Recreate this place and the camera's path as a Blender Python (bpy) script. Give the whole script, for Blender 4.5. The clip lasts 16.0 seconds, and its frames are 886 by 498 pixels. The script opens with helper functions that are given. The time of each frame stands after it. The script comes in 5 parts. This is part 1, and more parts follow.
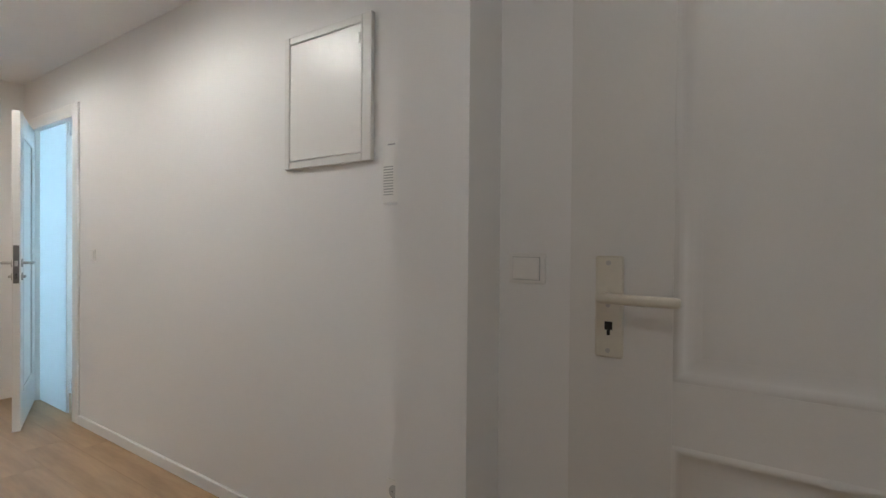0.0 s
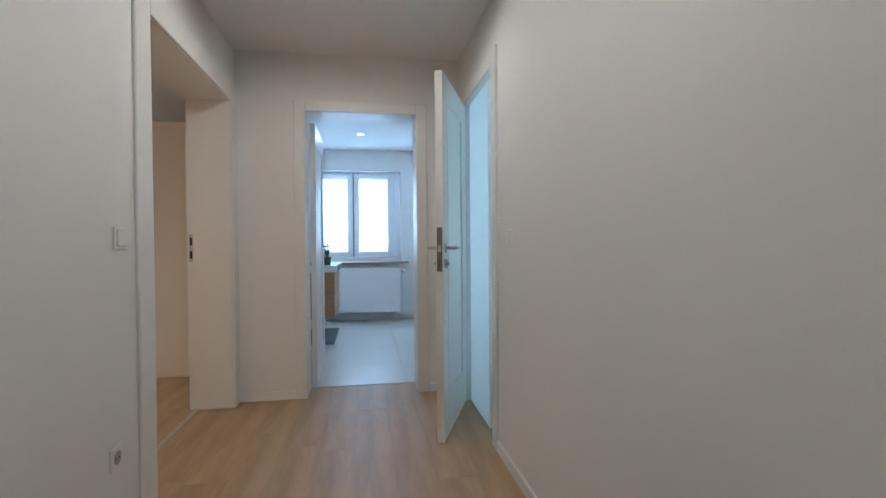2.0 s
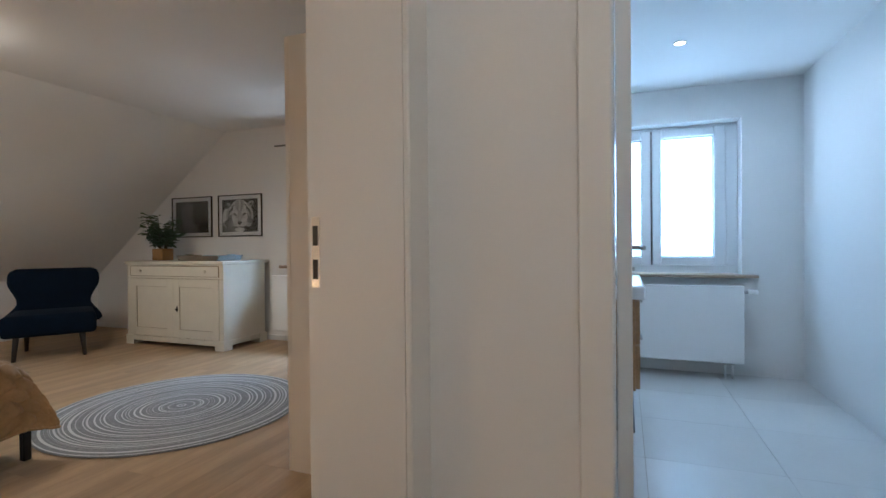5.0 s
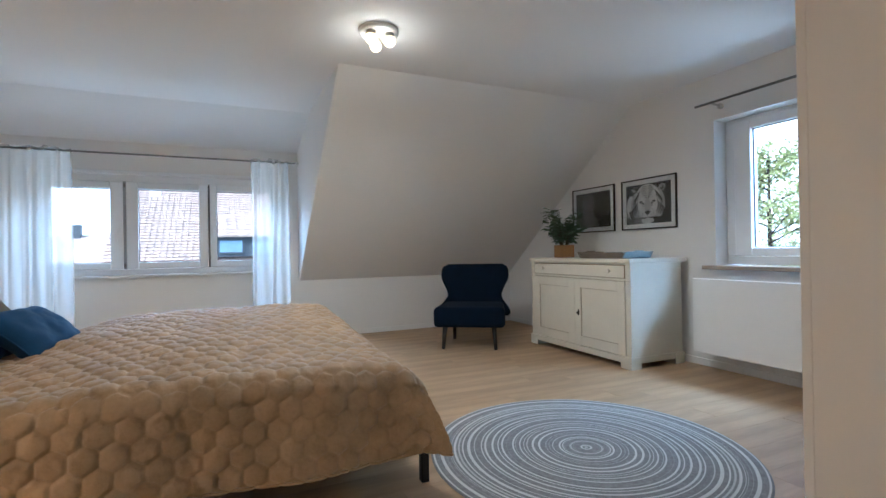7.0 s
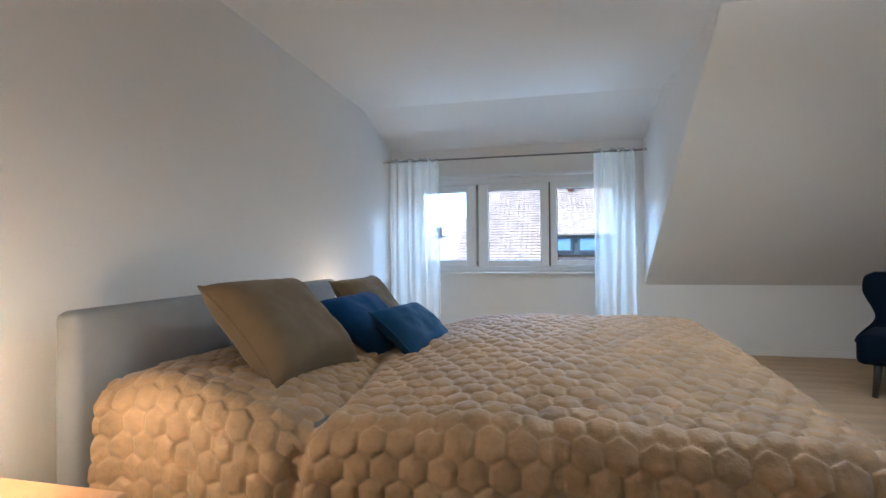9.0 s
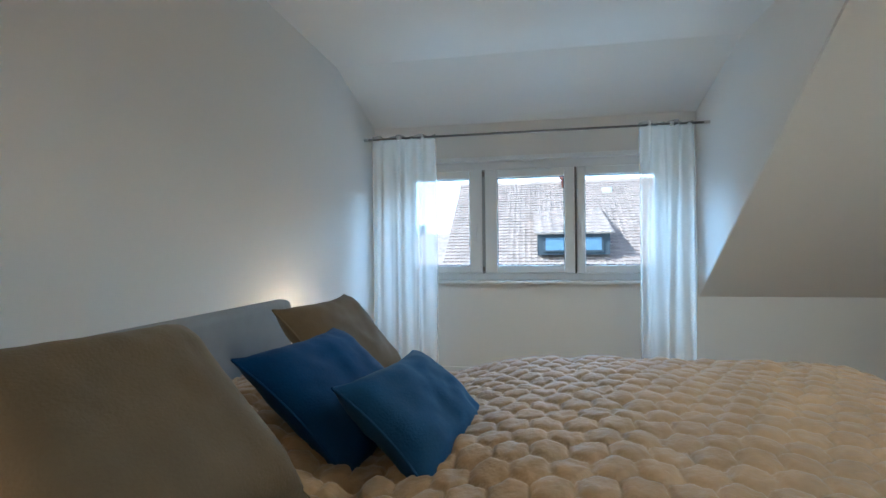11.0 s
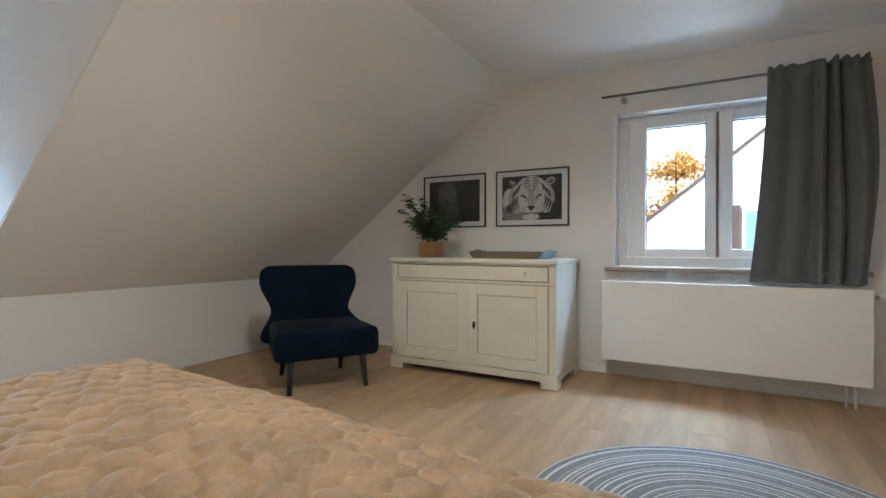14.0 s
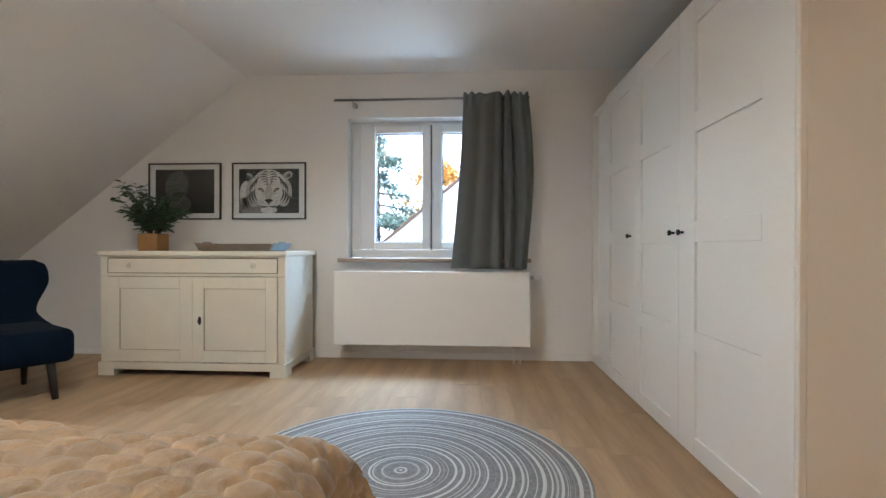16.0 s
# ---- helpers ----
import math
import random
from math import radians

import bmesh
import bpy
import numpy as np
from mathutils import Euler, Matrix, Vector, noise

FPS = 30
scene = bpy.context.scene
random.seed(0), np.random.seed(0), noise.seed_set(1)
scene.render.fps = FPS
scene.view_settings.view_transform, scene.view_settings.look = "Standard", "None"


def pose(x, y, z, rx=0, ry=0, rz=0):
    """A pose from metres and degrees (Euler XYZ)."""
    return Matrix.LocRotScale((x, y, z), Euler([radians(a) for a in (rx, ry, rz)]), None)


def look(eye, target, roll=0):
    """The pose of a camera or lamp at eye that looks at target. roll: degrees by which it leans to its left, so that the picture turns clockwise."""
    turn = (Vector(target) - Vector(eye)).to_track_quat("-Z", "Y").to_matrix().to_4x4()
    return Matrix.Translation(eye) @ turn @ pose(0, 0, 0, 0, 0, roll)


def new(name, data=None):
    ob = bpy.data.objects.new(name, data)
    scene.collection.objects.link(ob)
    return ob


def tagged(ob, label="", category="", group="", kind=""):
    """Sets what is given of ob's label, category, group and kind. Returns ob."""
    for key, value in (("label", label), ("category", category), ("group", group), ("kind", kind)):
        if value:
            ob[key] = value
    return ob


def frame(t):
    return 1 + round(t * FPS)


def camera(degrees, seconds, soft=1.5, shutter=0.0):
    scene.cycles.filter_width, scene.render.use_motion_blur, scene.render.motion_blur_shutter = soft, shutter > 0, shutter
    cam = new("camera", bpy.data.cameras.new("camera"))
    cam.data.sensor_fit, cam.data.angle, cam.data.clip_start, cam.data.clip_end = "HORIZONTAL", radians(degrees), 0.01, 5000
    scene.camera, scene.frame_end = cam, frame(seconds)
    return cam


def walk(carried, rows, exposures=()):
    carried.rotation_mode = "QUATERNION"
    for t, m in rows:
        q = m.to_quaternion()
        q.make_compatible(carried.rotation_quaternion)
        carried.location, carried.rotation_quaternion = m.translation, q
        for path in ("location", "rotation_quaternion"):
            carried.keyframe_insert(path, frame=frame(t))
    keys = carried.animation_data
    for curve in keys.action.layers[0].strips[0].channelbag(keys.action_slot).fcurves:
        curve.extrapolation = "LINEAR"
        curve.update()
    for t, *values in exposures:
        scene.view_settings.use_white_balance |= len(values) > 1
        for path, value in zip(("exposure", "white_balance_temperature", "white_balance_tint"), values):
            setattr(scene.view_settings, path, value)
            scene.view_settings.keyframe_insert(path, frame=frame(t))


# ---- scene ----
cam = camera(85.6, 16.0)
PATH = [
    (0, (-3.026, -2.377, 1.188), (-1.924, -4.046, 1.169), 0.5),
    (0.5, (-2.757, -2.6, 1.164), (-1.334, -4.006, 1.127), 0.0),
    (1, (-2.469, -2.791, 1.117), (-0.77, -3.846, 1.08), -0.1),
    (1.5, (-2.132, -2.952, 1.091), (-0.226, -3.555, 1.058), -0.3),
    (2, (-1.725, -3.001, 1.087), (0.249, -3.318, 1.054), -0.4),
    (2.5, (-1.265, -3.044, 1.081), (0.728, -3.201, 1.049), -0.3),
    (3, (-0.828, -3.025, 1.108), (1.171, -3.05, 1.075), -0.5),
    (3.2, (-0.683, -3.012, 1.102), (1.316, -2.983, 1.071), -0.5),
    (5.3, (0.699, -2.5, 1.054), (2.488, -1.605, 1.033), -0.8),
    (5.5, (0.768, -2.418, 1.045), (2.483, -1.39, 1.022), -1.0),
    (6, (1.001, -2.218, 1.046), (2.464, -0.855, 1.032), -1.0),
    (6.5, (1.18, -1.995, 1.04), (2.323, -0.353, 1.033), -1.1),
    (7, (1.282, -1.742, 1.019), (2.111, 0.078, 1.025), -1.0),
    (7.5, (1.287, -1.528, 1.023), (1.697, 0.429, 1.037), -0.8),
    (8, (1.254, -1.367, 1.018), (1.317, 0.631, 1.035), -0.6),
    (8.5, (1.178, -1.258, 1.023), (0.951, 0.729, 1.044), -0.5),
    (8.7, (1.151, -1.224, 1.03), (0.785, 0.742, 1.048), -0.4),
    (10.8, (0.753, -0.168, 1.074), (0.219, 1.759, 1.084), -0.7),
    (11, (0.734, -0.062, 1.081), (0.377, 1.906, 1.09), -0.6),
    (11.5, (0.764, 0.142, 1.102), (0.922, 2.136, 1.097), -0.7),
    (12, (0.909, 0.272, 1.164), (1.512, 2.178, 1.123), -0.2),
    (12.5, (0.969, 0.342, 1.112), (1.985, 2.064, 1.094), -0.1),
    (13, (1.008, 0.337, 1.068), (2.4, 1.773, 1.067), -0.0),
    (13.5, (1.003, 0.333, 1.051), (2.62, 1.51, 1.043), -0.1),
    (14, (0.994, 0.289, 1.014), (2.744, 1.257, 1.003), 0.1),
    (14.5, (1.001, 0.182, 0.973), (2.843, 0.964, 0.964), 0.1),
    (15, (0.995, 0.065, 0.95), (2.904, 0.661, 0.942), 0.1),
    (15.5, (0.968, -0.004, 0.942), (2.932, 0.375, 0.934), 0.1),
    (16, (0.932, -0.124, 0.949), (2.929, -0.007, 0.943), 0.1),
]
walk(cam, [(t, look(eye, target, roll)) for t, eye, target, roll in PATH], [(0.0, 1.0, 5300, 9), (0.7, 0.93, 5280, 8), (1.6, 0.58, 5230, 8), (3.2, 0.53, 5180, 8), (5.4, 0.5, 5180, 8), (6.0, 0.68, 5050, 7), (6.6, 0.88, 4780, 5), (7.5, 0.88, 4600, 4), (8.7, 0.85, 4620, 4), (11.0, 0.55, 4560, -3), (12.5, 0.58, 4950, 2), (14.5, 1.0, 5100, 5), (16.0, 1.12, 5100, 5)])

# ---- world, sun, large lights ----
world = bpy.data.worlds.new("world")
scene.world = world
world.use_nodes = True
wn = world.node_tree.nodes
sky = wn.new("ShaderNodeTexSky")
sky.sky_type = "NISHITA"
sky.sun_disc = False
sky.sun_elevation, sky.sun_rotation = radians(37.7), radians(239)
sky.dust_density = 1.5
wn["Background"].inputs[1].default_value = 0.15
world.node_tree.links.new(sky.outputs[0], wn["Background"].inputs[0])

sun = new("sun", bpy.data.lights.new("sun", "SUN"))
sun.data.energy, sun.data.angle, sun.data.color = 3.8, radians(0.6), (1, 0.95, 0.86)
sun.matrix_world = look((-10, -6, 9), (0, 0, 0))


def area_lamp(name, eye, target, w, h, watts, col, spread=180):
    l = new(name, bpy.data.lights.new(name, "AREA"))
    l.data.shape, l.data.size, l.data.size_y = "RECTANGLE", w, h
    l.data.energy, l.data.color, l.data.spread = watts, col, radians(spread)
    l.matrix_world = look(eye, target)


def point_lamp(name, at, watts, col, radius=0.03):
    l = new(name, bpy.data.lights.new(name, "POINT"))
    l.data.energy, l.data.color, l.data.shadow_soft_size = watts, col, radius
    l.location = at


def spot_lamp(name, eye, target, watts, col, size=150, radius=0.04):
    l = new(name, bpy.data.lights.new(name, "SPOT"))
    l.data.energy, l.data.color, l.data.shadow_soft_size = watts, col, radius
    l.data.spot_size, l.data.spot_blend = radians(size), 0.5
    l.matrix_world = look(eye, target)


COOL = (0.68, 0.84, 1.0)
WARM = (1.0, 0.82, 0.6)
# sky light that comes in over each window
area_lamp("sky_dormer", (0.74, 5.0, 2.35), (0.74, 2.4, 0.5), 1.6, 0.9, 70, COOL, 140)
# added fill lamps below the windows brighten the ceilings in place of bounced daylight
area_lamp("fill_dormer", (0.74, 6.4, -0.5), (0.74, 2.6, 2.0), 3.0, 1.4, 55, (0.86, 0.95, 1.0))
area_lamp("fill_gable", (7.2, 0.2, -0.5), (3.2, 0.2, 2.0), 3.0, 1.4, 48, (0.92, 0.97, 1.0))
area_lamp("sky_gable", (5.75, 0.2, 2.5), (3.4, 0.2, 0.6), 1.3, 0.7, 140, COOL)
area_lamp("sky_bath", (5.45, -2.88, 1.45), (3.4, -2.88, 1.3), 1.1, 1.1, 19, (0.55, 0.78, 1.0))
# added lamp, makes the slab in the side doorway glow from behind
area_lamp("fill_side_room", (-0.3, -4.85, 1.5), (2.0, -4.6, 1.0), 1.2, 1.1, 15, (0.64, 0.96, 1.0))

# ---- materials ----
def material(name, color, rough=0.6, metal=0.0, var=0.06, scale=3.0, bump=0.0, bscale=60.0, spec=0.5, coat=0.0, sheen=0.0, stretch=(1, 1, 1), vary=0.0):
    """Principled surface with colour variation at two scales and a fine relief."""
    m = bpy.data.materials.new(name)
    m.use_nodes = True
    n, l = m.node_tree.nodes, m.node_tree.links
    b = n["Principled BSDF"]
    b.inputs["Roughness"].default_value, b.inputs["Metallic"].default_value = rough, metal
    b.inputs["Specular IOR Level"].default_value = spec
    b.inputs["Coat Weight"].default_value = coat
    b.inputs["Sheen Weight"].default_value = sheen
    tc, mp = n.new("ShaderNodeTexCoord"), n.new("ShaderNodeMapping")
    mp.inputs["Scale"].default_value = stretch
    l.new(tc.outputs["Object"], mp.inputs[0])
    big, fine = n.new("ShaderNodeTexNoise"), n.new("ShaderNodeTexNoise")
    big.inputs["Scale"].default_value, fine.inputs["Scale"].default_value = scale, bscale
    fine.inputs["Detail"].default_value = 4
    l.new(mp.outputs[0], big.inputs[0]); l.new(mp.outputs[0], fine.inputs[0])
    ramp = n.new("ShaderNodeMix"); ramp.data_type = "RGBA"
    ramp.inputs[6].default_value = (*[c * (1 - var) for c in color], 1)
    ramp.inputs[7].default_value = (*[min(1, c * (1 + var)) for c in color], 1)
    add = n.new("ShaderNodeMath"); add.operation = "MULTIPLY_ADD"
    l.new(fine.outputs[0], add.inputs[0]); add.inputs[1].default_value = 0.4
    l.new(big.outputs[0], add.inputs[2])
    sub = n.new("ShaderNodeMath"); sub.operation = "SUBTRACT"
    l.new(add.outputs[0], sub.inputs[0]); sub.inputs[1].default_value = 0.2
    l.new(sub.outputs[0], ramp.inputs[0])
    out = ramp.outputs[2]
    if vary:
        info, hs, mr = n.new("ShaderNodeObjectInfo"), n.new("ShaderNodeHueSaturation"), n.new("ShaderNodeMapRange")
        l.new(info.outputs["Random"], mr.inputs[0])
        mr.inputs[3].default_value, mr.inputs[4].default_value = 1 - vary, 1 + vary
        l.new(mr.outputs[0], hs.inputs["Value"]); l.new(out, hs.inputs["Color"])
        out = hs.outputs[0]
    l.new(out, b.inputs["Base Color"])
    if bump:
        bp = n.new("ShaderNodeBump")
        bp.inputs["Strength"].default_value, bp.inputs["Distance"].default_value = bump, 0.004
        l.new(fine.outputs[0], bp.inputs["Height"]); l.new(bp.outputs[0], b.inputs["Normal"])
    return m


def glowing(name, color, strength):
    m = bpy.data.materials.new(name)
    m.use_nodes = True
    b = m.node_tree.nodes["Principled BSDF"]
    b.inputs["Base Color"].default_value = (*color, 1)
    b.inputs["Emission Color"].default_value, b.inputs["Emission Strength"].default_value = (*color, 1), strength
    return m


def glass_material(name, color=(1, 1, 1), rough=0.0):
    m = bpy.data.materials.new(name)
    m.use_nodes = True
    n, l = m.node_tree.nodes, m.node_tree.links
    tr, gl, mx, fr = n.new("ShaderNodeBsdfTransparent"), n.new("ShaderNodeBsdfGlossy"), n.new("ShaderNodeMixShader"), n.new("ShaderNodeLayerWeight")
    tr.inputs[0].default_value = (*color, 1)
    gl.inputs["Roughness"].default_value = rough
    fr.inputs[0].default_value = 0.12
    l.new(fr.outputs["Facing"], mx.inputs[0]); l.new(tr.outputs[0], mx.inputs[1]); l.new(gl.outputs[0], mx.inputs[2])
    l.new(mx.outputs[0], n["Material Output"].inputs[0])
    return m


def frosted_material(name):
    m = bpy.data.materials.new(name)
    m.use_nodes = True
    n, l = m.node_tree.nodes, m.node_tree.links
    tl, gl, mx = n.new("ShaderNodeBsdfTranslucent"), n.new("ShaderNodeBsdfGlossy"), n.new("ShaderNodeMixShader")
    tl.inputs[0].default_value = (0.92, 0.95, 0.97, 1)
    gl.inputs["Roughness"].default_value = 0.2
    mx.inputs[0].default_value = 0.05
    l.new(tl.outputs[0], mx.inputs[1]); l.new(gl.outputs[0], mx.inputs[2])
    l.new(mx.outputs[0], n["Material Output"].inputs[0])
    return m


def wood_floor(name):
    m = material(name, (0.42, 0.285, 0.157), 0.45, var=0.4, scale=2.2, bump=0.08, bscale=14, stretch=(0.5, 4, 4), vary=0.08, spec=0.35)
    return m


def sheer_material(name):
    m = bpy.data.materials.new(name)
    m.use_nodes = True
    n, l = m.node_tree.nodes, m.node_tree.links
    tr, tl, df, m1, m2 = (n.new(k) for k in ("ShaderNodeBsdfTransparent", "ShaderNodeBsdfTranslucent", "ShaderNodeBsdfDiffuse", "ShaderNodeMixShader", "ShaderNodeMixShader"))
    tl.inputs[0].default_value = (0.95, 0.94, 0.91, 1)
    df.inputs[0].default_value = (0.93, 0.91, 0.87, 1)
    m1.inputs[0].default_value = 0.35
    wv = n.new("ShaderNodeTexNoise"); wv.inputs["Scale"].default_value = 400
    mr = n.new("ShaderNodeMapRange"); mr.inputs[3].default_value, mr.inputs[4].default_value = 0.24, 0.42
    l.new(wv.outputs[0], mr.inputs[0]); l.new(mr.outputs[0], m2.inputs[0])
    l.new(tl.outputs[0], m1.inputs[1]); l.new(df.outputs[0], m1.inputs[2])
    l.new(tr.outputs[0], m2.inputs[1]); l.new(m1.outputs[0], m2.inputs[2])
    l.new(m2.outputs[0], n["Material Output"].inputs[0])
    return m


def rug_material(name, cx, cy):
    """Woven rings: blue-grey yarn with thin pale rings at uneven spacing."""
    m = material(name, (0.235, 0.23, 0.225), 0.95, var=0.4, scale=60, bump=0.8, bscale=170, spec=0.1)
    n, l = m.node_tree.nodes, m.node_tree.links
    b = n["Principled BSDF"]
    base = b.inputs["Base Color"].links[0].from_socket
    tc, ln = n.new("ShaderNodeTexCoord"), n.new("ShaderNodeVectorMath")
    ln.operation = "LENGTH"
    l.new(tc.outputs["Object"], ln.inputs[0])
    ns = n.new("ShaderNodeTexNoise"); ns.noise_dimensions = "1D"
    ns.inputs["Scale"].default_value, ns.inputs["Detail"].default_value = 58, 2.0
    l.new(ln.outputs["Value"], ns.inputs["W"])
    mr = n.new("ShaderNodeMapRange")
    mr.inputs[1].default_value, mr.inputs[2].default_value = 0.54, 0.61
    l.new(ns.outputs[0], mr.inputs[0])
    mx = n.new("ShaderNodeMix"); mx.data_type = "RGBA"
    l.new(mr.outputs[0], mx.inputs[0]); l.new(base, mx.inputs[6])
    mx.inputs[7].default_value = (0.6, 0.59, 0.56, 1)
    l.new(mx.outputs[2], b.inputs["Base Color"])
    return m


M_WALL = material("wall_paint", (0.8, 0.785, 0.76), 0.85, var=0.02, scale=1.4, bump=0.1, bscale=130, spec=0.2)
M_CEIL = material("ceiling_paint", (0.82, 0.81, 0.79), 0.9, var=0.02, scale=1.2, bump=0.15, bscale=120, spec=0.2)
M_DOOR = material("door_lacquer", (0.8, 0.78, 0.74), 0.35, var=0.02, scale=2, bump=0.03, bscale=40)
M_ENTRY = material("entry_lacquer", (0.72, 0.7, 0.66), 0.4, var=0.03, scale=2, bump=0.05, bscale=40)
M_TRIM = material("trim_white", (0.82, 0.81, 0.79), 0.4, var=0.02, bump=0.03)
M_FLOOR = wood_floor("oak_vinyl")
M_GAP = material("floor_joint", (0.3, 0.2, 0.11), 0.8)
M_TILE = material("bath_tile", (0.62, 0.6, 0.57), 0.3, var=0.06, scale=4, bump=0.04, bscale=50, vary=0.04)
M_GROUT = material("grout", (0.42, 0.41, 0.4), 0.9)
M_WTILE = material("white_tile", (0.8, 0.82, 0.83), 0.2, var=0.02)
M_PVC = material("window_plastic", (0.83, 0.84, 0.85), 0.3, var=0.015, bump=0.02)
M_STRIP = material("grey_gap_strip", (0.33, 0.34, 0.35), 0.5, var=0.1)
M_SEAL = material("rubber_seal", (0.03, 0.03, 0.03), 0.6)
M_GLASS = glass_material("pane_glass")
M_FROST = frosted_material("bath_glass")
M_STEEL = material("brushed_steel", (0.55, 0.53, 0.5), 0.3, 1.0, var=0.05, scale=30)
# dark colour includes the lock plate's dark reflection and the sash gaps' shade
M_METSHADE = material("dark_metal_and_shade", (0.2, 0.19, 0.18), 0.4, 0.9, var=0.05, scale=30)
M_BRASS = material("satin_nickel", (0.72, 0.68, 0.58), 0.42, 0.55, var=0.05, scale=30)
M_HOLE = material("dark_hole", (0.02, 0.018, 0.015), 0.8)
M_PLAST = material("switch_plastic", (0.8, 0.78, 0.74), 0.35, var=0.01)
M_RAD = material("radiator_enamel", (0.85, 0.84, 0.82), 0.3, var=0.01)
M_SILLW = material("wood_sill", (0.3, 0.22, 0.15), 0.45, var=0.2, scale=8, stretch=(1, 6, 6))
M_GREYC = material("grey_curtain_cloth", (0.14, 0.152, 0.147), 0.9, var=0.1, scale=8, bump=0.25, bscale=300, spec=0.15, sheen=0.2)
M_SHEER = sheer_material("sheer_voile")
M_DRESS = material("chalk_paint", (0.72, 0.68, 0.57), 0.55, var=0.07, scale=5, bump=0.25, bscale=45)
# brown of the paint chips, also used as painted shade in the dresser's gaps
M_WORN_SHADE = material("wear_and_shade_brown", (0.3, 0.22, 0.13), 0.7, var=0.3, scale=14)
M_BEAD = material("bead_brown", (0.44, 0.38, 0.28), 0.65, var=0.3, scale=14)
M_VELV = material("navy_velvet", (0.003, 0.009, 0.022), 0.85, var=0.3, scale=9, bump=0.2, bscale=150, spec=0.1, sheen=0.03)
M_BLACKW = material("black_wood", (0.02, 0.018, 0.017), 0.45, var=0.2)
M_COVER = material("quilt_velvet", (0.37, 0.247, 0.124), 0.5, var=0.42, scale=9, bump=0.7, bscale=75, spec=0.4, sheen=0.25)
M_SHEET = material("bed_base_cloth", (0.2, 0.2, 0.21), 0.9, var=0.1, bump=0.4, bscale=200)
M_HEAD = material("grey_headboard_cloth", (0.27, 0.28, 0.29), 0.9, var=0.1, scale=10, bump=0.4, bscale=240)
M_TAUPE = material("taupe_velvet", (0.125, 0.09, 0.046), 0.8, var=0.2, scale=9, bump=0.3, bscale=160, sheen=0.12)
M_BLUE = material("blue_velvet", (0.003, 0.04, 0.135), 0.7, var=0.4, scale=9, bump=0.3, bscale=160, spec=0.25, sheen=0.03)
M_BLUE2 = material("petrol_velvet", (0.013, 0.06, 0.155), 0.7, var=0.35, scale=9, bump=0.3, bscale=160, spec=0.25, sheen=0.04)
M_WARD = material("wardrobe_foil", (0.82, 0.81, 0.78), 0.4, var=0.015, bump=0.03)
M_WARDE = material("wardrobe_side", (0.8, 0.75, 0.67), 0.45, var=0.015, bump=0.03)
M_KNOB = material("black_metal", (0.02, 0.02, 0.02), 0.4, 0.6)
M_FRAMEB = material("picture_frame_black", (0.015, 0.013, 0.012), 0.35)
M_MAT = material("passepartout", (0.74, 0.75, 0.74), 0.8, var=0.02)
M_PRINTD = material("print_dark", (0.018, 0.018, 0.017), 0.3, var=0.3, scale=20)
M_PRINTG = material("print_grey", (0.22, 0.22, 0.21), 0.3, var=0.6, scale=28)
M_PRINTL = material("print_pale_grey", (0.4, 0.4, 0.39), 0.3, var=0.3, scale=40)
M_PRINTK = material("print_deep_grey", (0.1, 0.1, 0.097), 0.3, var=0.5, scale=40)
M_PRINTW = material("print_white", (0.6, 0.6, 0.58), 0.3, var=0.25, scale=45)
M_POT = material("pot_wood", (0.27, 0.14, 0.045), 0.55, var=0.2, scale=10, stretch=(1, 6, 1))
M_LEAF = material("leaf_green", (0.055, 0.105, 0.05), 0.55, var=0.35, scale=30)
M_STEM = material("plant_stem", (0.06, 0.05, 0.03), 0.7)
M_TRAYW = material("tray_wood", (0.2, 0.16, 0.12), 0.6, var=0.25, scale=12, stretch=(6, 1, 1))
M_TRAYB = material("tray_bluegrey", (0.3, 0.38, 0.44), 0.6, var=0.2, scale=12)
M_OAKF = material("oak_front", (0.42, 0.25, 0.12), 0.5, var=0.2, scale=6, stretch=(1, 1, 8))
M_CERAM = material("ceramic", (0.85, 0.86, 0.87), 0.12)
M_BMAT = material("bath_mat", (0.16, 0.165, 0.17), 0.95, var=0.2, bump=0.6, bscale=220)
M_BULB = glowing("bulb_glow", (1.0, 0.7, 0.34), 3.6)
M_SPOTG = glowing("spot_glow", (1.0, 0.93, 0.82), 14)
M_LAMPW = glowing("table_lamp_glow", (1.0, 0.6, 0.25), 25)
M_RTILE = material("roof_tile", (0.55, 0.42, 0.34), 0.8, var=0.3, scale=2.5, bump=0.2, bscale=30, vary=0.1)
M_RENDER = material("house_render", (0.75, 0.73, 0.68), 0.9, var=0.05)
M_YELLOW = material("yellow_render", (0.6, 0.45, 0.22), 0.9, var=0.06)
M_SLATE = material("dormer_cladding", (0.09, 0.1, 0.11), 0.7, var=0.15)
M_BRICK = material("chimney_brick", (0.25, 0.1, 0.07), 0.9, var=0.2)
M_ORANGE = material("autumn_leaf", (0.75, 0.43, 0.1), 0.8, var=0.35, scale=5)
M_CONIF = material("conifer_leaf", (0.22, 0.29, 0.25), 0.8, var=0.4, scale=5)
M_OLIVE = material("yellowing_leaf", (0.45, 0.48, 0.2), 0.8, var=0.4, scale=5)
M_BARK = material("bark", (0.07, 0.05, 0.035), 0.9, var=0.3)
M_GROUND = material("ground_grass", (0.1, 0.12, 0.06), 0.95, var=0.3, scale=0.4)
M_SHUT = material("brown_shutter", (0.12, 0.07, 0.045), 0.7)
M_PANEW = material("far_pane", (0.25, 0.36, 0.48), 0.1, var=0.2)

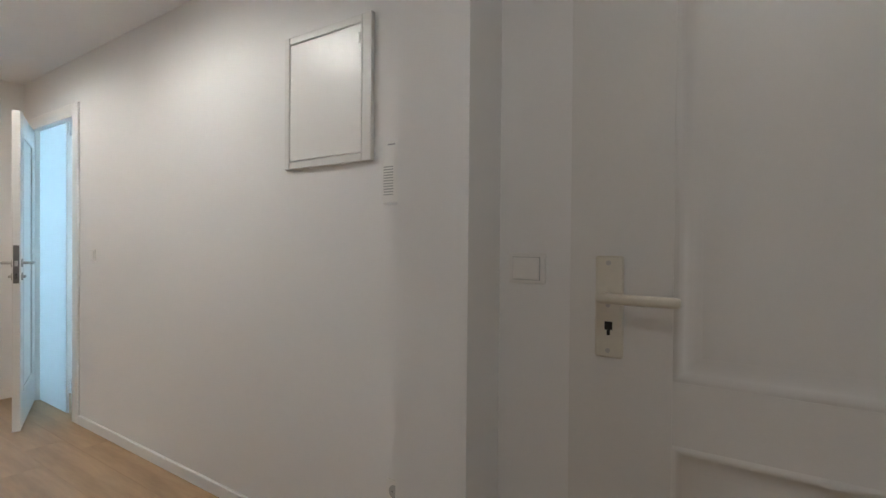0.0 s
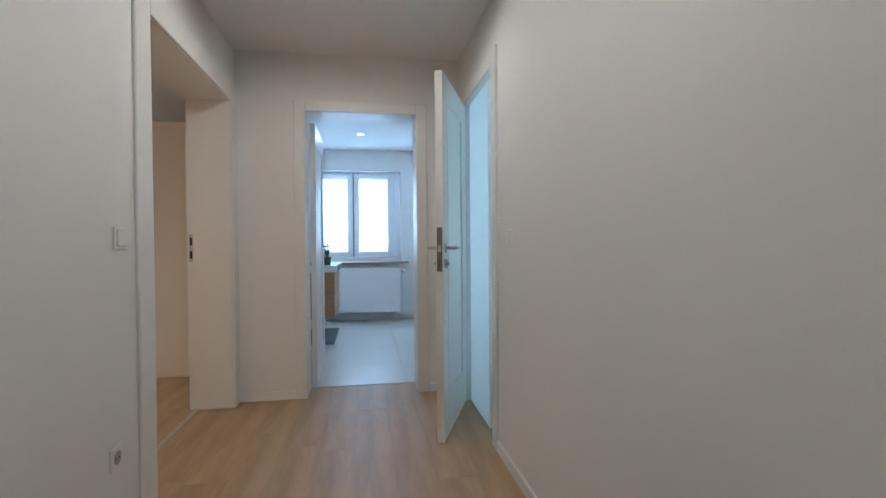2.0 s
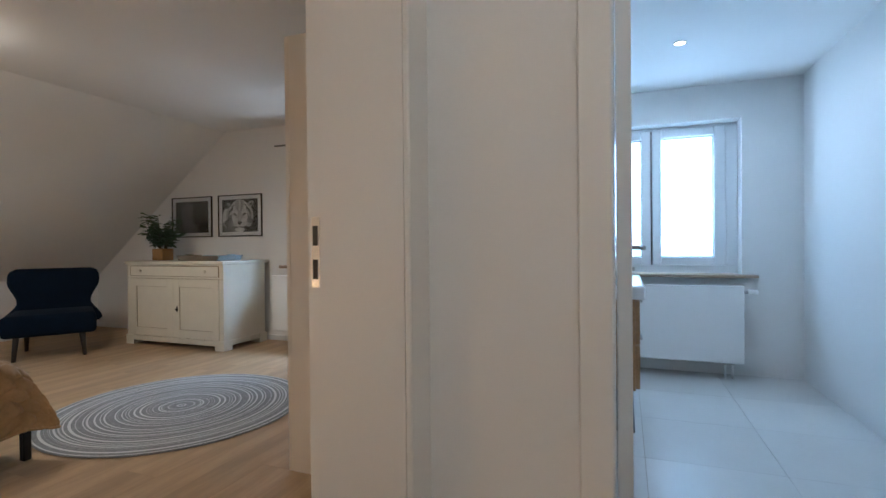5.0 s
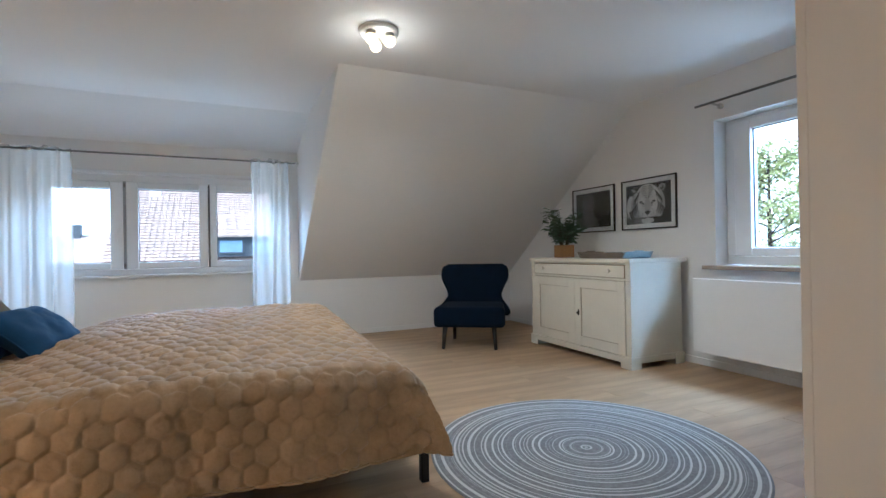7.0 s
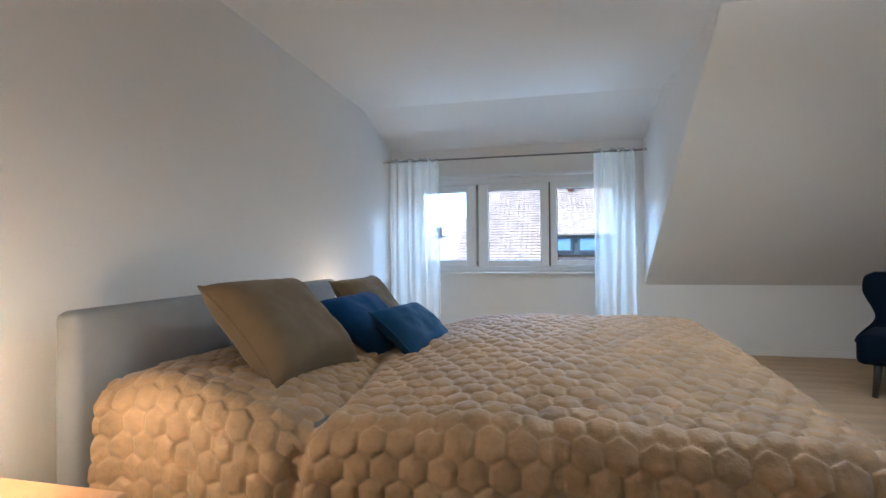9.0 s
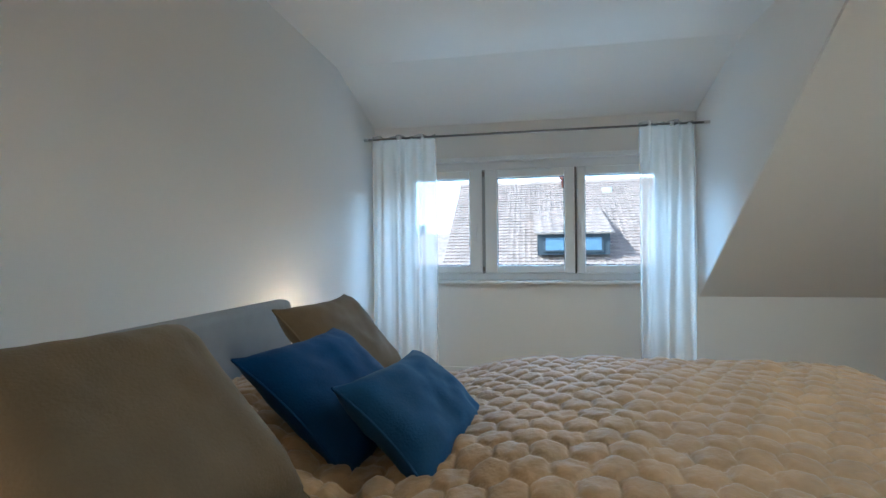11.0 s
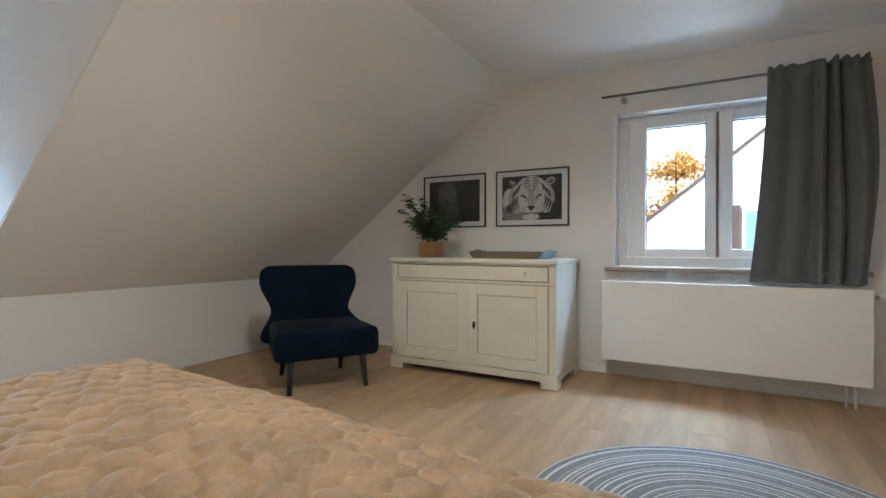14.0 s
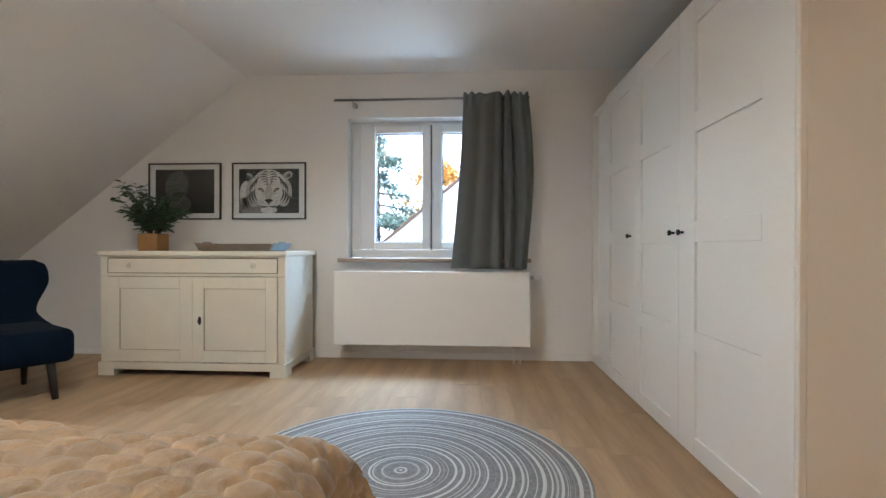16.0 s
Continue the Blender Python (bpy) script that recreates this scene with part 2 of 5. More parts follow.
# ---- mesh helpers ----
def box_bm(lo, hi, bevel=0.0, seg=1, bm=None):
    bm = bm or bmesh.new()
    v = [bm.verts.new((x, y, z)) for x in (lo[0], hi[0]) for y in (lo[1], hi[1]) for z in (lo[2], hi[2])]
    f = [bm.faces.new([v[i] for i in q]) for q in ((0, 1, 3, 2), (4, 6, 7, 5), (0, 4, 5, 1), (2, 3, 7, 6), (0, 2, 6, 4), (1, 5, 7, 3))]
    if bevel:
        edges = list({e for q in f for e in q.edges})
        bmesh.ops.bevel(bm, geom=edges, offset=bevel, segments=seg, affect="EDGES", profile=0.5)
    return bm


def boxes_bm(*pairs, bevel=0.0):
    bm = bmesh.new()
    for lo, hi in pairs:
        box_bm(lo, hi, bevel, 1, bm)
    return bm


def tube_bm(a, b, r0, r1=None, n=16, bm=None, caps=True):
    bm = bm or bmesh.new()
    a, b = Vector(a), Vector(b)
    d = (b - a)
    m = Matrix.Translation((a + b) / 2) @ d.to_track_quat("Z", "Y").to_matrix().to_4x4()
    bmesh.ops.create_cone(bm, cap_ends=caps, segments=n, radius1=r0, radius2=r0 if r1 is None else r1, depth=d.length, matrix=m)
    return bm


def prism_bm(profile, axis, lo, hi):
    """A profile of 2D points drawn out along an axis (x or y)."""
    bm = bmesh.new()
    put = (lambda p, q, t: (t, p, q)) if axis == "x" else (lambda p, q, t: (p, t, q))
    a = [bm.verts.new(put(p, q, lo)) for p, q in profile]
    b = [bm.verts.new(put(p, q, hi)) for p, q in profile]
    bm.faces.new(a); bm.faces.new(b[::-1])
    for i in range(len(a)):
        j = (i + 1) % len(a)
        bm.faces.new((a[i], b[i], b[j], a[j]))
    bmesh.ops.recalc_face_normals(bm, faces=bm.faces)
    return bm


def lathe_bm(profile, n=24, at=(0, 0, 0)):
    bm = bmesh.new()
    rings = [[bm.verts.new((at[0] + r * math.cos(2 * math.pi * i / n), at[1] + r * math.sin(2 * math.pi * i / n), at[2] + z)) for i in range(n)] for r, z in profile]
    for p, q in zip(rings, rings[1:]):
        for i in range(n):
            bm.faces.new((p[i], p[(i + 1) % n], q[(i + 1) % n], q[i]))
    bm.faces.new(rings[0][::-1]); bm.faces.new(rings[-1])
    return bm


def solid(name, bm, mat, smooth=False):
    bmesh.ops.recalc_face_normals(bm, faces=bm.faces)
    me = bpy.data.meshes.new(name)
    bm.to_mesh(me); bm.free()
    me.materials.append(mat)
    if smooth:
        me.shade_smooth()
    return new(name, me)


def part(name, bm, mat, parent, label="", smooth=False):
    ob = solid(name, bm, mat, smooth)
    ob.parent = parent
    if label:
        ob["label"] = label
    return ob


def thing(name, at, label, category, group="", kind=""):
    e = new(name)
    e.location = at
    bpy.context.view_layer.update()
    return tagged(e, label, category, group, kind)


def structure(name, bm, mat, label, category, smooth=False):
    return tagged(solid(name, bm, mat, smooth), label, category, "", "structure")


def grid_mesh(name, nu, nv, fn, mat, parent=None, label="", closed_u=False):
    """A sheet from a function of (i, j)."""
    vs = [fn(i, j) for j in range(nv) for i in range(nu)]
    fs = []
    for j in range(nv - 1):
        for i in range(nu if closed_u else nu - 1):
            k = (i + 1) % nu
            fs.append((j * nu + i, j * nu + k, (j + 1) * nu + k, (j + 1) * nu + i))
    me = bpy.data.meshes.new(name)
    me.from_pydata(vs, [], fs)
    me.materials.append(mat)
    me.shade_smooth()
    ob = new(name, me)
    if parent:
        ob.parent = parent
    if label:
        ob["label"] = label
    return ob


# ---- structure ----
H = 2.44
HH = 2.385
structure("floor", box_bm((-4.3, -6.2, -0.12), (5.35, 4.45, -0.007)), M_GAP, "dark joint bed beneath the light oak planks", "floor")
structure("ceiling_bedroom", prism_bm([(-2.13, H), (3.25, H), (4.5, 2.1), (4.5, 2.75), (-2.13, 2.75)], "x", -0.95, 2.08), M_CEIL, "white painted ceiling sloping down to the dormer", "ceiling")
structure("ceiling_bedroom_flat", prism_bm([(-2.13, H), (1.842, H), (4.13, 0.69), (4.5, 0.69), (4.5, 1.0), (1.9, 2.75), (-2.13, 2.75)], "x", 2.08, 5.0), M_CEIL, "white painted flat ceiling and sloping roof side", "ceiling")
structure("ceiling_hall", boxes_bm(((-4.3, -3.9, HH), (1.7, -2.13, 2.75)), ((-4.3, -2.13, HH), (-1.15, -1.2, 2.75))), M_CEIL, "white hall ceiling with recessed spots", "ceiling")
structure("ceiling_bath", box_bm((1.93, -3.9, 2.35), (5.0, -2.13, 2.75)), M_CEIL, "white bathroom ceiling with a recessed spot", "ceiling")
structure("ceiling_side_room", box_bm((0.0, -6.2, 2.4), (3.0, -4.0, 2.75)), M_CEIL, "white ceiling of the side room", "ceiling")
# gable wall with two window openings
structure("wall_gable", boxes_bm(
    ((5.0, 0.94, -0.1), (5.35, 4.5, 2.75)), ((5.0, -2.27, -0.1), (5.35, -0.48, 2.75)), ((5.0, -4.2, -0.1), (5.35, -3.485, 2.75)),
    ((5.0, -0.48, -0.1), (5.35, 0.94, 0.84)), ((5.0, -0.48, 2.06), (5.35, 0.94, 2.75)),
    ((5.0, -3.485, -0.1), (5.35, -2.27, 0.79)), ((5.0, -3.485, 2.065), (5.35, -2.27, 2.75))), M_WALL, "white plastered gable wall with two windows", "wall")
structure("wall_knee", box_bm((2.08, 4.13, -0.1), (5.0, 4.43, 0.69)), M_WALL, "low white knee wall under the roof slope", "wall")
structure("wall_dormer", boxes_bm(
    ((-0.95, 4.13, -0.1), (2.08, 4.43, 0.82)), ((-0.95, 4.13, 0.82), (-0.42, 4.43, 2.3)), ((1.9, 4.13, 0.82), (2.08, 4.43, 2.3)), ((-0.42, 4.13, 1.88), (1.9, 4.43, 2.3))), M_WALL, "white dormer wall with a wide window", "wall")
structure("wall_dormer_cheek", prism_bm([(1.86, H - 0.002), (4.13, 0.70), (4.43, 0.70), (4.43, 2.2), (3.25, H - 0.002)], "x", 2.076, 2.2), M_WALL, "white dormer side wall above the roof slope", "wall")
structure("wall_west", box_bm((-0.95, -1.862, -0.1), (-0.65, 4.13, H)), M_WALL, "white bedroom wall behind the bed", "wall")
# wall between hall and bedroom, with the wide door opening
structure("wall_partition", boxes_bm(
    ((-0.95, -2.13, -0.1), (0.38, -1.862, H)), ((1.6, -2.13, -0.1), (5.0, -1.862, H)), ((0.38, -2.13, 2.03), (1.6, -1.862, H))), M_WALL, "white wall between hall and bedroom", "wall")
structure("wall_hall_south", boxes_bm(
    ((-2.2, -3.89, -0.1), (0.72, -3.67, H)), ((1.47, -3.89, -0.1), (1.7, -3.67, H)), ((0.72, -3.89, 2.02), (1.47, -3.67, H))), M_WALL, "white textured hall wall", "wall")
structure("wall_entrance", boxes_bm(
    ((-2.625, -3.89, -0.1), (-2.2, -3.575, H)), ((-4.3, -3.89, -0.1), (-3.56, -3.575, H)), ((-3.56, -3.89, 2.03), (-2.625, -3.575, H))), M_WALL, "white wall round the entrance door", "wall")
structure("wall_pier", box_bm((-2.425, -3.575, -0.1), (-2.2, -3.4, H)), M_WALL, "white boxed-in pier beside the entrance", "wall")
structure("wall_hall_end", boxes_bm(
    ((1.7, -2.575, -0.1), (1.93, -2.13, H)), ((1.7, -3.89, -0.1), (1.93, -3.375, H)), ((1.7, -3.375, 2.005), (1.93, -2.575, H))), M_WALL, "white hall end wall with the bathroom door", "wall")
structure("wall_hall_west", boxes_bm(((-4.5, -3.89, -0.1), (-4.3, -0.9, H)), ((-4.3, -1.2, -0.1), (-0.95, -0.9, H)), ((-1.15, -2.13, -0.1), (-0.95, -1.2, H))), M_WALL, "plain white walls closing the entrance end", "wall")
structure("wall_bath", boxes_bm(((1.93, -4.2, -0.1), (5.0, -3.9, 2.6)), ), M_WALL, "white bathroom side wall", "wall")
structure("wall_side_room", boxes_bm(((3.0, -6.2, -0.1), (3.2, -3.89, 2.6)), ((-0.1, -6.2, -0.1), (0.1, -5.5, 2.6)), ((-0.1, -4.2, -0.1), (0.1, -3.89, 2.6)), ((-0.1, -5.5, -0.1), (0.1, -4.2, 0.9)), ((-0.1, -5.5, 2.05), (0.1, -4.2, 2.6)), ((-0.1, -6.4, -0.1), (3.2, -6.2, 2.6))), M_WALL, "white walls of the side room", "wall")
structure("wall_side_room_tiles", box_bm((2.94, -6.2, 0.0), (2.997, -3.9, 1.18)), M_WTILE, "pale tiled dado in the side room", "wall tiles")


# ---- skirting, casings ----
def skirting(name, lo, hi):
    structure(name, box_bm(lo, hi, 0.003), M_TRIM, "white painted skirting board along the wall", "baseboard")


skirting("baseboard_hall_south", (-2.2, -3.67, 0.0), (0.645, -3.655, 0.06))
skirting("baseboard_hall_pier", (-2.425, -3.4, 0.0), (-2.2, -3.385, 0.06))
skirting("baseboard_hall_end", (1.685, -2.52, 0.0), (1.7, -2.146, 0.06))
skirting("baseboard_hall_end_right", (1.685, -3.655, 0.0), (1.7, -3.445, 0.06))
skirting("baseboard_hall_north", (-0.95, -2.145, 0.0), (0.265, -2.13, 0.06))
skirting("baseboard_gable", (4.985, 1.0, 0.0), (5.0, 4.13, 0.06))
skirting("baseboard_gable_right", (4.985, -1.1, 0.0), (5.0, 1.0, 0.06))
skirting("baseboard_knee", (2.08, 4.115, 0.0), (4.985, 4.13, 0.06))
skirting("baseboard_dormer", (-0.65, 4.115, 0.0), (2.08, 4.13, 0.06))
skirting("baseboard_west", (-0.65, -1.8, 0.0), (-0.635, 4.115, 0.06))

# ---- door frames and doors ----
def casing(name, axis, at, a0, a1, top, width, depth, label):
    """A flat casing round an opening: two uprights and a head. axis: the direction the opening runs along."""
    e = tagged(new(name), label, "door frame", "", "structure")
    lo, hi = min(at, at + depth), max(at, at + depth)
    for nm, p, q, z0, z1 in (("upright", a0 - width, a0, 0.0, top + width), ("upright", a1, a1 + width, 0.0, top + width), ("head", a0, a1, top, top + width)):
        c = ((p, lo, z0), (q, hi, z1)) if axis == "x" else ((lo, p, z0), (hi, q, z1))
        part(nm, box_bm(*c, 0.004), M_DOOR, e)
    return e


bed_frame = casing("door_frame_bedroom", "x", -2.13, 0.395, 1.585, 2.015, 0.13, -0.016, "cream lacquered door frame with a steel strike plate")
part("lining", boxes_bm(((0.38, -2.13, 0.0), (0.395, -1.862, 2.015)), ((0.38, -2.13, 2.015), (1.6, -1.862, 2.03)), ((1.585, -2.13, 0.0), (1.6, -1.862, 2.015))), M_DOOR, bed_frame)
plate = part("strike_plate", box_bm((1.5825, -1.897, 0.965), (1.585, -1.873, 1.142), 0.001), M_STEEL, bed_frame, "brushed steel strike plate")
for z0, z1 in ((0.985, 1.035), (1.07, 1.12)):
    part("latch_hole", box_bm((1.581, -1.892, z0), (1.5835, -1.878, z1)), M_HOLE, plate)
for z in (0.975, 1.053, 1.132):
    part("screw", tube_bm((1.5815, -1.885, z), (1.584, -1.885, z), 0.004, n=10), M_STEEL, plate)
tagged(part("threshold_strip", box_bm((0.38, -1.915, -0.004), (1.6, -1.885, 0.004), 0.002), M_STEEL, bed_frame), "slim metal threshold strip")
bath_frame = casing("door_frame_bath", "y", 1.7, -3.36, -2.59, 1.99, 0.075, -0.016, "cream lacquered bathroom door frame")
part("lining", boxes_bm(((1.7, -2.59, 0.0), (1.93, -2.575, 2.005)), ((1.7, -3.375, 0.0), (1.93, -3.36, 2.005)), ((1.7, -3.36, 1.99), (1.93, -2.59, 2.005))), M_DOOR, bath_frame)
part("threshold_strip", box_bm((1.93, -3.36, -0.004), (1.955, -2.59, 0.005), 0.002), M_STEEL, bath_frame)
side_frame = casing("door_frame_side", "x", -3.67, 0.735, 1.455, 2.005, 0.085, 0.016, "white lacquered frame of the half-open door")
part("lining", boxes_bm(((0.72, -3.89, 0.0), (0.735, -3.67, 2.005)), ((1.455, -3.89, 0.0), (1.47, -3.67, 2.005)), ((0.72, -3.89, 2.005), (1.47, -3.67, 2.02))), M_DOOR, side_frame)


def lever(parent, x, face, z, side, back, mat=M_STEEL):
    """A lever handle on a face at y = face; side: which way the face looks; back: which way the lever points in x."""
    h = part("door_handle", tube_bm((x, face, z), (x, face + side * 0.008, z), 0.026, n=20), mat, parent, "satin steel lever handle", True)
    bm = tube_bm((x, face, z), (x, face + side * 0.05, z), 0.009, n=12)
    tube_bm((x - back * 0.008, face + side * 0.05, z), (x + back * 0.125, face + side * 0.05, z), 0.0095, n=12, bm=bm)
    part("lever", bm, mat, h, "", True)
    k = part("lock_rose", tube_bm((x, face, z - 0.085), (x, face + side * 0.008, z - 0.085), 0.024, n=20), mat, parent, "", True)
    part("thumb_turn", box_bm((x - 0.02, face, z - 0.093), (x + 0.02, face + side * 0.022, z - 0.077), 0.003), mat, k)


def panel_door(name, width, height, m, label, group=""):
    """A white door leaf: hinge at the origin, running to -x; one tall recessed panel with a raised moulding on each face."""
    e = tagged(new(name), label, "door", group)
    t = 0.04
    s, lo_r, hi_r = 0.12, 0.22, 0.12
    part("stile", box_bm((-width, -t / 2, 0.008), (-width + s, t / 2, height), 0.002), M_DOOR, e)
    part("stile", box_bm((-s, -t / 2, 0.008), (0, t / 2, height), 0.002), M_DOOR, e)
    part("rail", box_bm((-width + s, -t / 2, 0.008), (-s, t / 2, lo_r), 0.002), M_DOOR, e)
    part("rail", box_bm((-width + s, -t / 2, height - hi_r), (-s, t / 2, height), 0.002), M_DOOR, e)
    part("panel", box_bm((-width + s, -t / 2 + 0.01, lo_r), (-s, t / 2 - 0.01, height - hi_r)), M_DOOR, e)
    for sd in (-1, 1):
        y0, y1 = sorted((sd * (t / 2 - 0.01), sd * (t / 2 + 0.002)))
        b = 0.022
        part("moulding", boxes_bm(((-width + s, y0, lo_r), (-width + s + b, y1, height - hi_r)), ((-s - b, y0, lo_r), (-s, y1, height - hi_r)),
             ((-width + s + b, y0, lo_r), (-s - b, y1, lo_r + b)), ((-width + s + b, y0, height - hi_r - b), (-s - b, y1, height - hi_r)), bevel=0.006), M_DOOR, e)
        lever(e, -width + 0.055, sd * t / 2, 1.05, sd, 1)
    p = part("lock_plate", box_bm((-width - 0.003, -0.0145, 0.925), (-width + 0.001, 0.0145, 1.16), 0.001), M_METSHADE, e, "rounded steel lock plate")
    part("latch", box_bm((-width - 0.012, -0.007, 1.03), (-width, 0.007, 1.065), 0.002), M_STEEL, p)
    part("bolt", box_bm((-width - 0.003, -0.006, 0.95), (-width, 0.006, 0.985)), M_HOLE, p)
    e.matrix_world = m
    return e


panel_door("door_side_room", 0.715, 1.99, pose(1.452, -3.648, 0, 0, 0, -21.5), "white lacquered panel door standing half open into the hall", "white panel doors")
panel_door("door_bath", 0.725, 1.975, pose(1.97, -2.612, 0, 0, 0, 180.4), "white lacquered panel door opened into the bathroom", "white panel doors")

# pale slab; its brightness comes from frosted glass with an added lamp behind
gd = thing("doorway_slab", (1.2, -3.7, 0), "pale bright slab in the doorway, built as a back-lit frosted pane", "glass door")
part("pane", box_bm((-0.24, -0.006, 0.0), (0.252, 0.0, 2.003)), M_FROST, gd)
part("edge_profile", box_bm((-0.252, -0.012, 0.0), (-0.24, 0.004, 2.003), 0.002), M_TRIM, gd)

# entrance door with raised-and-fielded panels
entry = thing("entrance_door", (-2.6255, -3.573, 0), "old off-white entrance door with recessed panels and nickel handle", "door")
def el(name, lo, hi, mat=M_ENTRY, bev=0.006, parent=None, label=""):
    return part(name, box_bm(tuple(lo[i] for i in range(3)), tuple(hi[i] for i in range(3)), bev), mat, parent or entry, label)
el("stile", (-0.24, -0.045, 0.01), (0.0, 0.0, 2.02), bev=0.001)
el("stile", (-0.93, -0.045, 0.01), (-0.73, 0.0, 2.02), bev=0.001)
for z0, z1 in ((0.01, 0.18), (0.735, 0.88), (1.86, 2.02)):
    el("rail", (-0.73, -0.045, z0), (-0.24, 0.0, z1), bev=0.0)


def moulding_ring(x0, x1, z0, z1, steps):
    """A soft moulding round a panel: rings stepping inwards by (inset, depth)."""
    bm = bmesh.new()
    rings = [[bm.verts.new(p) for p in ((x0 + q, d, z0 + q), (x1 - q, d, z0 + q), (x1 - q, d, z1 - q), (x0 + q, d, z1 - q))] for q, d in steps]
    for p, q in zip(rings, rings[1:]):
        for k in range(4):
            bm.faces.new((p[k], p[(k + 1) % 4], q[(k + 1) % 4], q[k]))
    return bm


for z0, z1 in ((0.18, 0.735), (0.88, 1.86)):
    pn = el("panel", (-0.73, -0.035, z0), (-0.24, -0.0155, z1), bev=0.0)
    part("moulding", moulding_ring(-0.73, -0.24, z0, z1, ((0.0, -0.0005), (0.006, 0.003), (0.014, 0.002), (0.022, -0.006), (0.034, -0.0125), (0.05, -0.0145), (0.058, -0.0154))), M_ENTRY, pn, "", True)
ep = el("handle_plate", (-0.133, 0.0, 0.917), (-0.066, 0.01, 1.164), M_BRASS, 0.0045, None, "long pale nickel handle plate")
part("door_handle", tube_bm((-0.096, 0.01, 1.065), (-0.096, 0.055, 1.065), 0.012, n=14), M_BRASS, ep, "", True)
part("lever", box_bm((-0.262, 0.042, 1.052), (-0.078, 0.06, 1.076), 0.008, 3), M_BRASS, ep, "", True)
part("keyhole", boxes_bm(((-0.108, 0.0095, 0.985), (-0.09, 0.0115, 1.005)), ((-0.103, 0.0095, 0.972), (-0.095, 0.0113, 0.985)), bevel=0.0005), M_HOLE, ep)
for z in (0.935, 1.045, 1.147):
    part("screw", tube_bm((-0.098, 0.0095, z), (-0.098, 0.0125, z), 0.006, n=10), M_STEEL, ep)


# ---- windows ----
def window(name, axis, plane, outer, z0, z1, sashes, pz0, pz1, glass, label, handles=()):
    """Outer frame and sashes with glass. plane: the glass; outer: the frame's ends along the wall; sashes: (frame edge, pane, pane, frame edge)."""
    e = tagged(new(name), label, "window", "", "structure")
    P = (lambda a, d, z: (plane + d, a, z)) if axis == "y" else (lambda a, d, z: (a, plane + d, z))
    def bx(p, a0, a1, d0, d1, q0, q1, mat, bev=0.004, parent=None):
        c0, c1 = P(a0, d0, q0), P(a1, d1, q1)
        lo, hi = [min(u, v) for u, v in zip(c0, c1)], [max(u, v) for u, v in zip(c0, c1)]
        ob = part(p, box_bm(lo, hi, bev), mat, parent or e)
        return ob
    s0, s1 = sashes[0][0], sashes[-1][3]
    low, high = pz0 - 0.07, pz1 + 0.075
    bx("window_frame", outer[0], outer[1], -0.03, 0.05, z0, low, M_PVC)
    bx("window_frame", outer[0], outer[1], -0.03, 0.05, high, z1, M_PVC)
    bx("window_frame", outer[0], s0, -0.03, 0.05, low, high, M_PVC)
    bx("window_frame", s1, outer[1], -0.03, 0.05, low, high, M_PVC)
    for a0, p0, p1, a1 in sashes:
        sash = bx("sash", a0 + 0.003, p0, -0.05, 0.04, low + 0.003, high - 0.003, M_PVC, 0.006)
        bx("sash_side", p1, a1 - 0.003, -0.05, 0.04, low + 0.003, high - 0.003, M_PVC, 0.006, sash)
        bx("sash_rail", p0, p1, -0.05, 0.04, low + 0.003, pz0, M_PVC, 0.006, sash)
        bx("sash_rail", p0, p1, -0.05, 0.04, pz1, high - 0.003, M_PVC, 0.006, sash)
        bx("seal", p0, p1, -0.012, 0.0, pz1 - 0.006, pz1 + 0.002, M_SEAL, 0, sash)
        bx("seal", p0, p0 + 0.005, -0.012, 0.0, pz0, pz1, M_SEAL, 0, sash)
        bx("seal", p1 - 0.005, p1, -0.012, 0.0, pz0, pz1, M_SEAL, 0, sash)
        bx("seal", p0, p1, -0.012, 0.0, pz0, pz0 + 0.005, M_SEAL, 0, sash)
        g = bx("pane", p0 - 0.01, p1 + 0.01, 0.002, 0.008, pz0 - 0.01, pz1 + 0.01, glass, 0, sash)
        g.visible_shadow = False
    for (_, _, _, q0), (q1, _, _, _) in zip(sashes, sashes[1:]):
        bx("mullion", q0 - 0.02, q1 + 0.02, 0.042, 0.06, low, high, M_PVC, 0)
        wide = q1 - q0 > 0.0145
        # filler between sashes, toned darker than the plastic for the gap's shade
        st = bx("gap_filler", q0 - 0.002, q1 + 0.002, -0.045 if wide else -0.02, 0.041, low, high, M_STRIP if wide else M_METSHADE, 0.002)
        if wide:
            for z in (low + 0.02, high - 0.06):
                bx("fitting", q0, q1, -0.052, -0.045, z, z + 0.04, M_METSHADE, 0.001, st)
    for a, z in handles:
        h = bx("window_handle", a - 0.013, a + 0.013, -0.058, -0.05, z - 0.035, z + 0.035, M_PVC, 0.003)
        bx("grip", a - 0.009, a + 0.009, -0.085, -0.07, z - 0.115, z + 0.01, M_PVC, 0.005, h)
        bx("neck", a - 0.008, a + 0.008, -0.072, -0.056, z - 0.008, z + 0.008, M_PVC, 0.003, h)
    for a0, p0, p1, a1 in sashes[:1]:
        bx("hinge", a0 - 0.004, a0 + 0.012, -0.066, -0.05, low + 0.01, low + 0.07, M_PVC, 0.003)
        bx("hinge", a0 - 0.004, a0 + 0.012, -0.066, -0.05, high - 0.07, high - 0.01, M_PVC, 0.003)
    return e


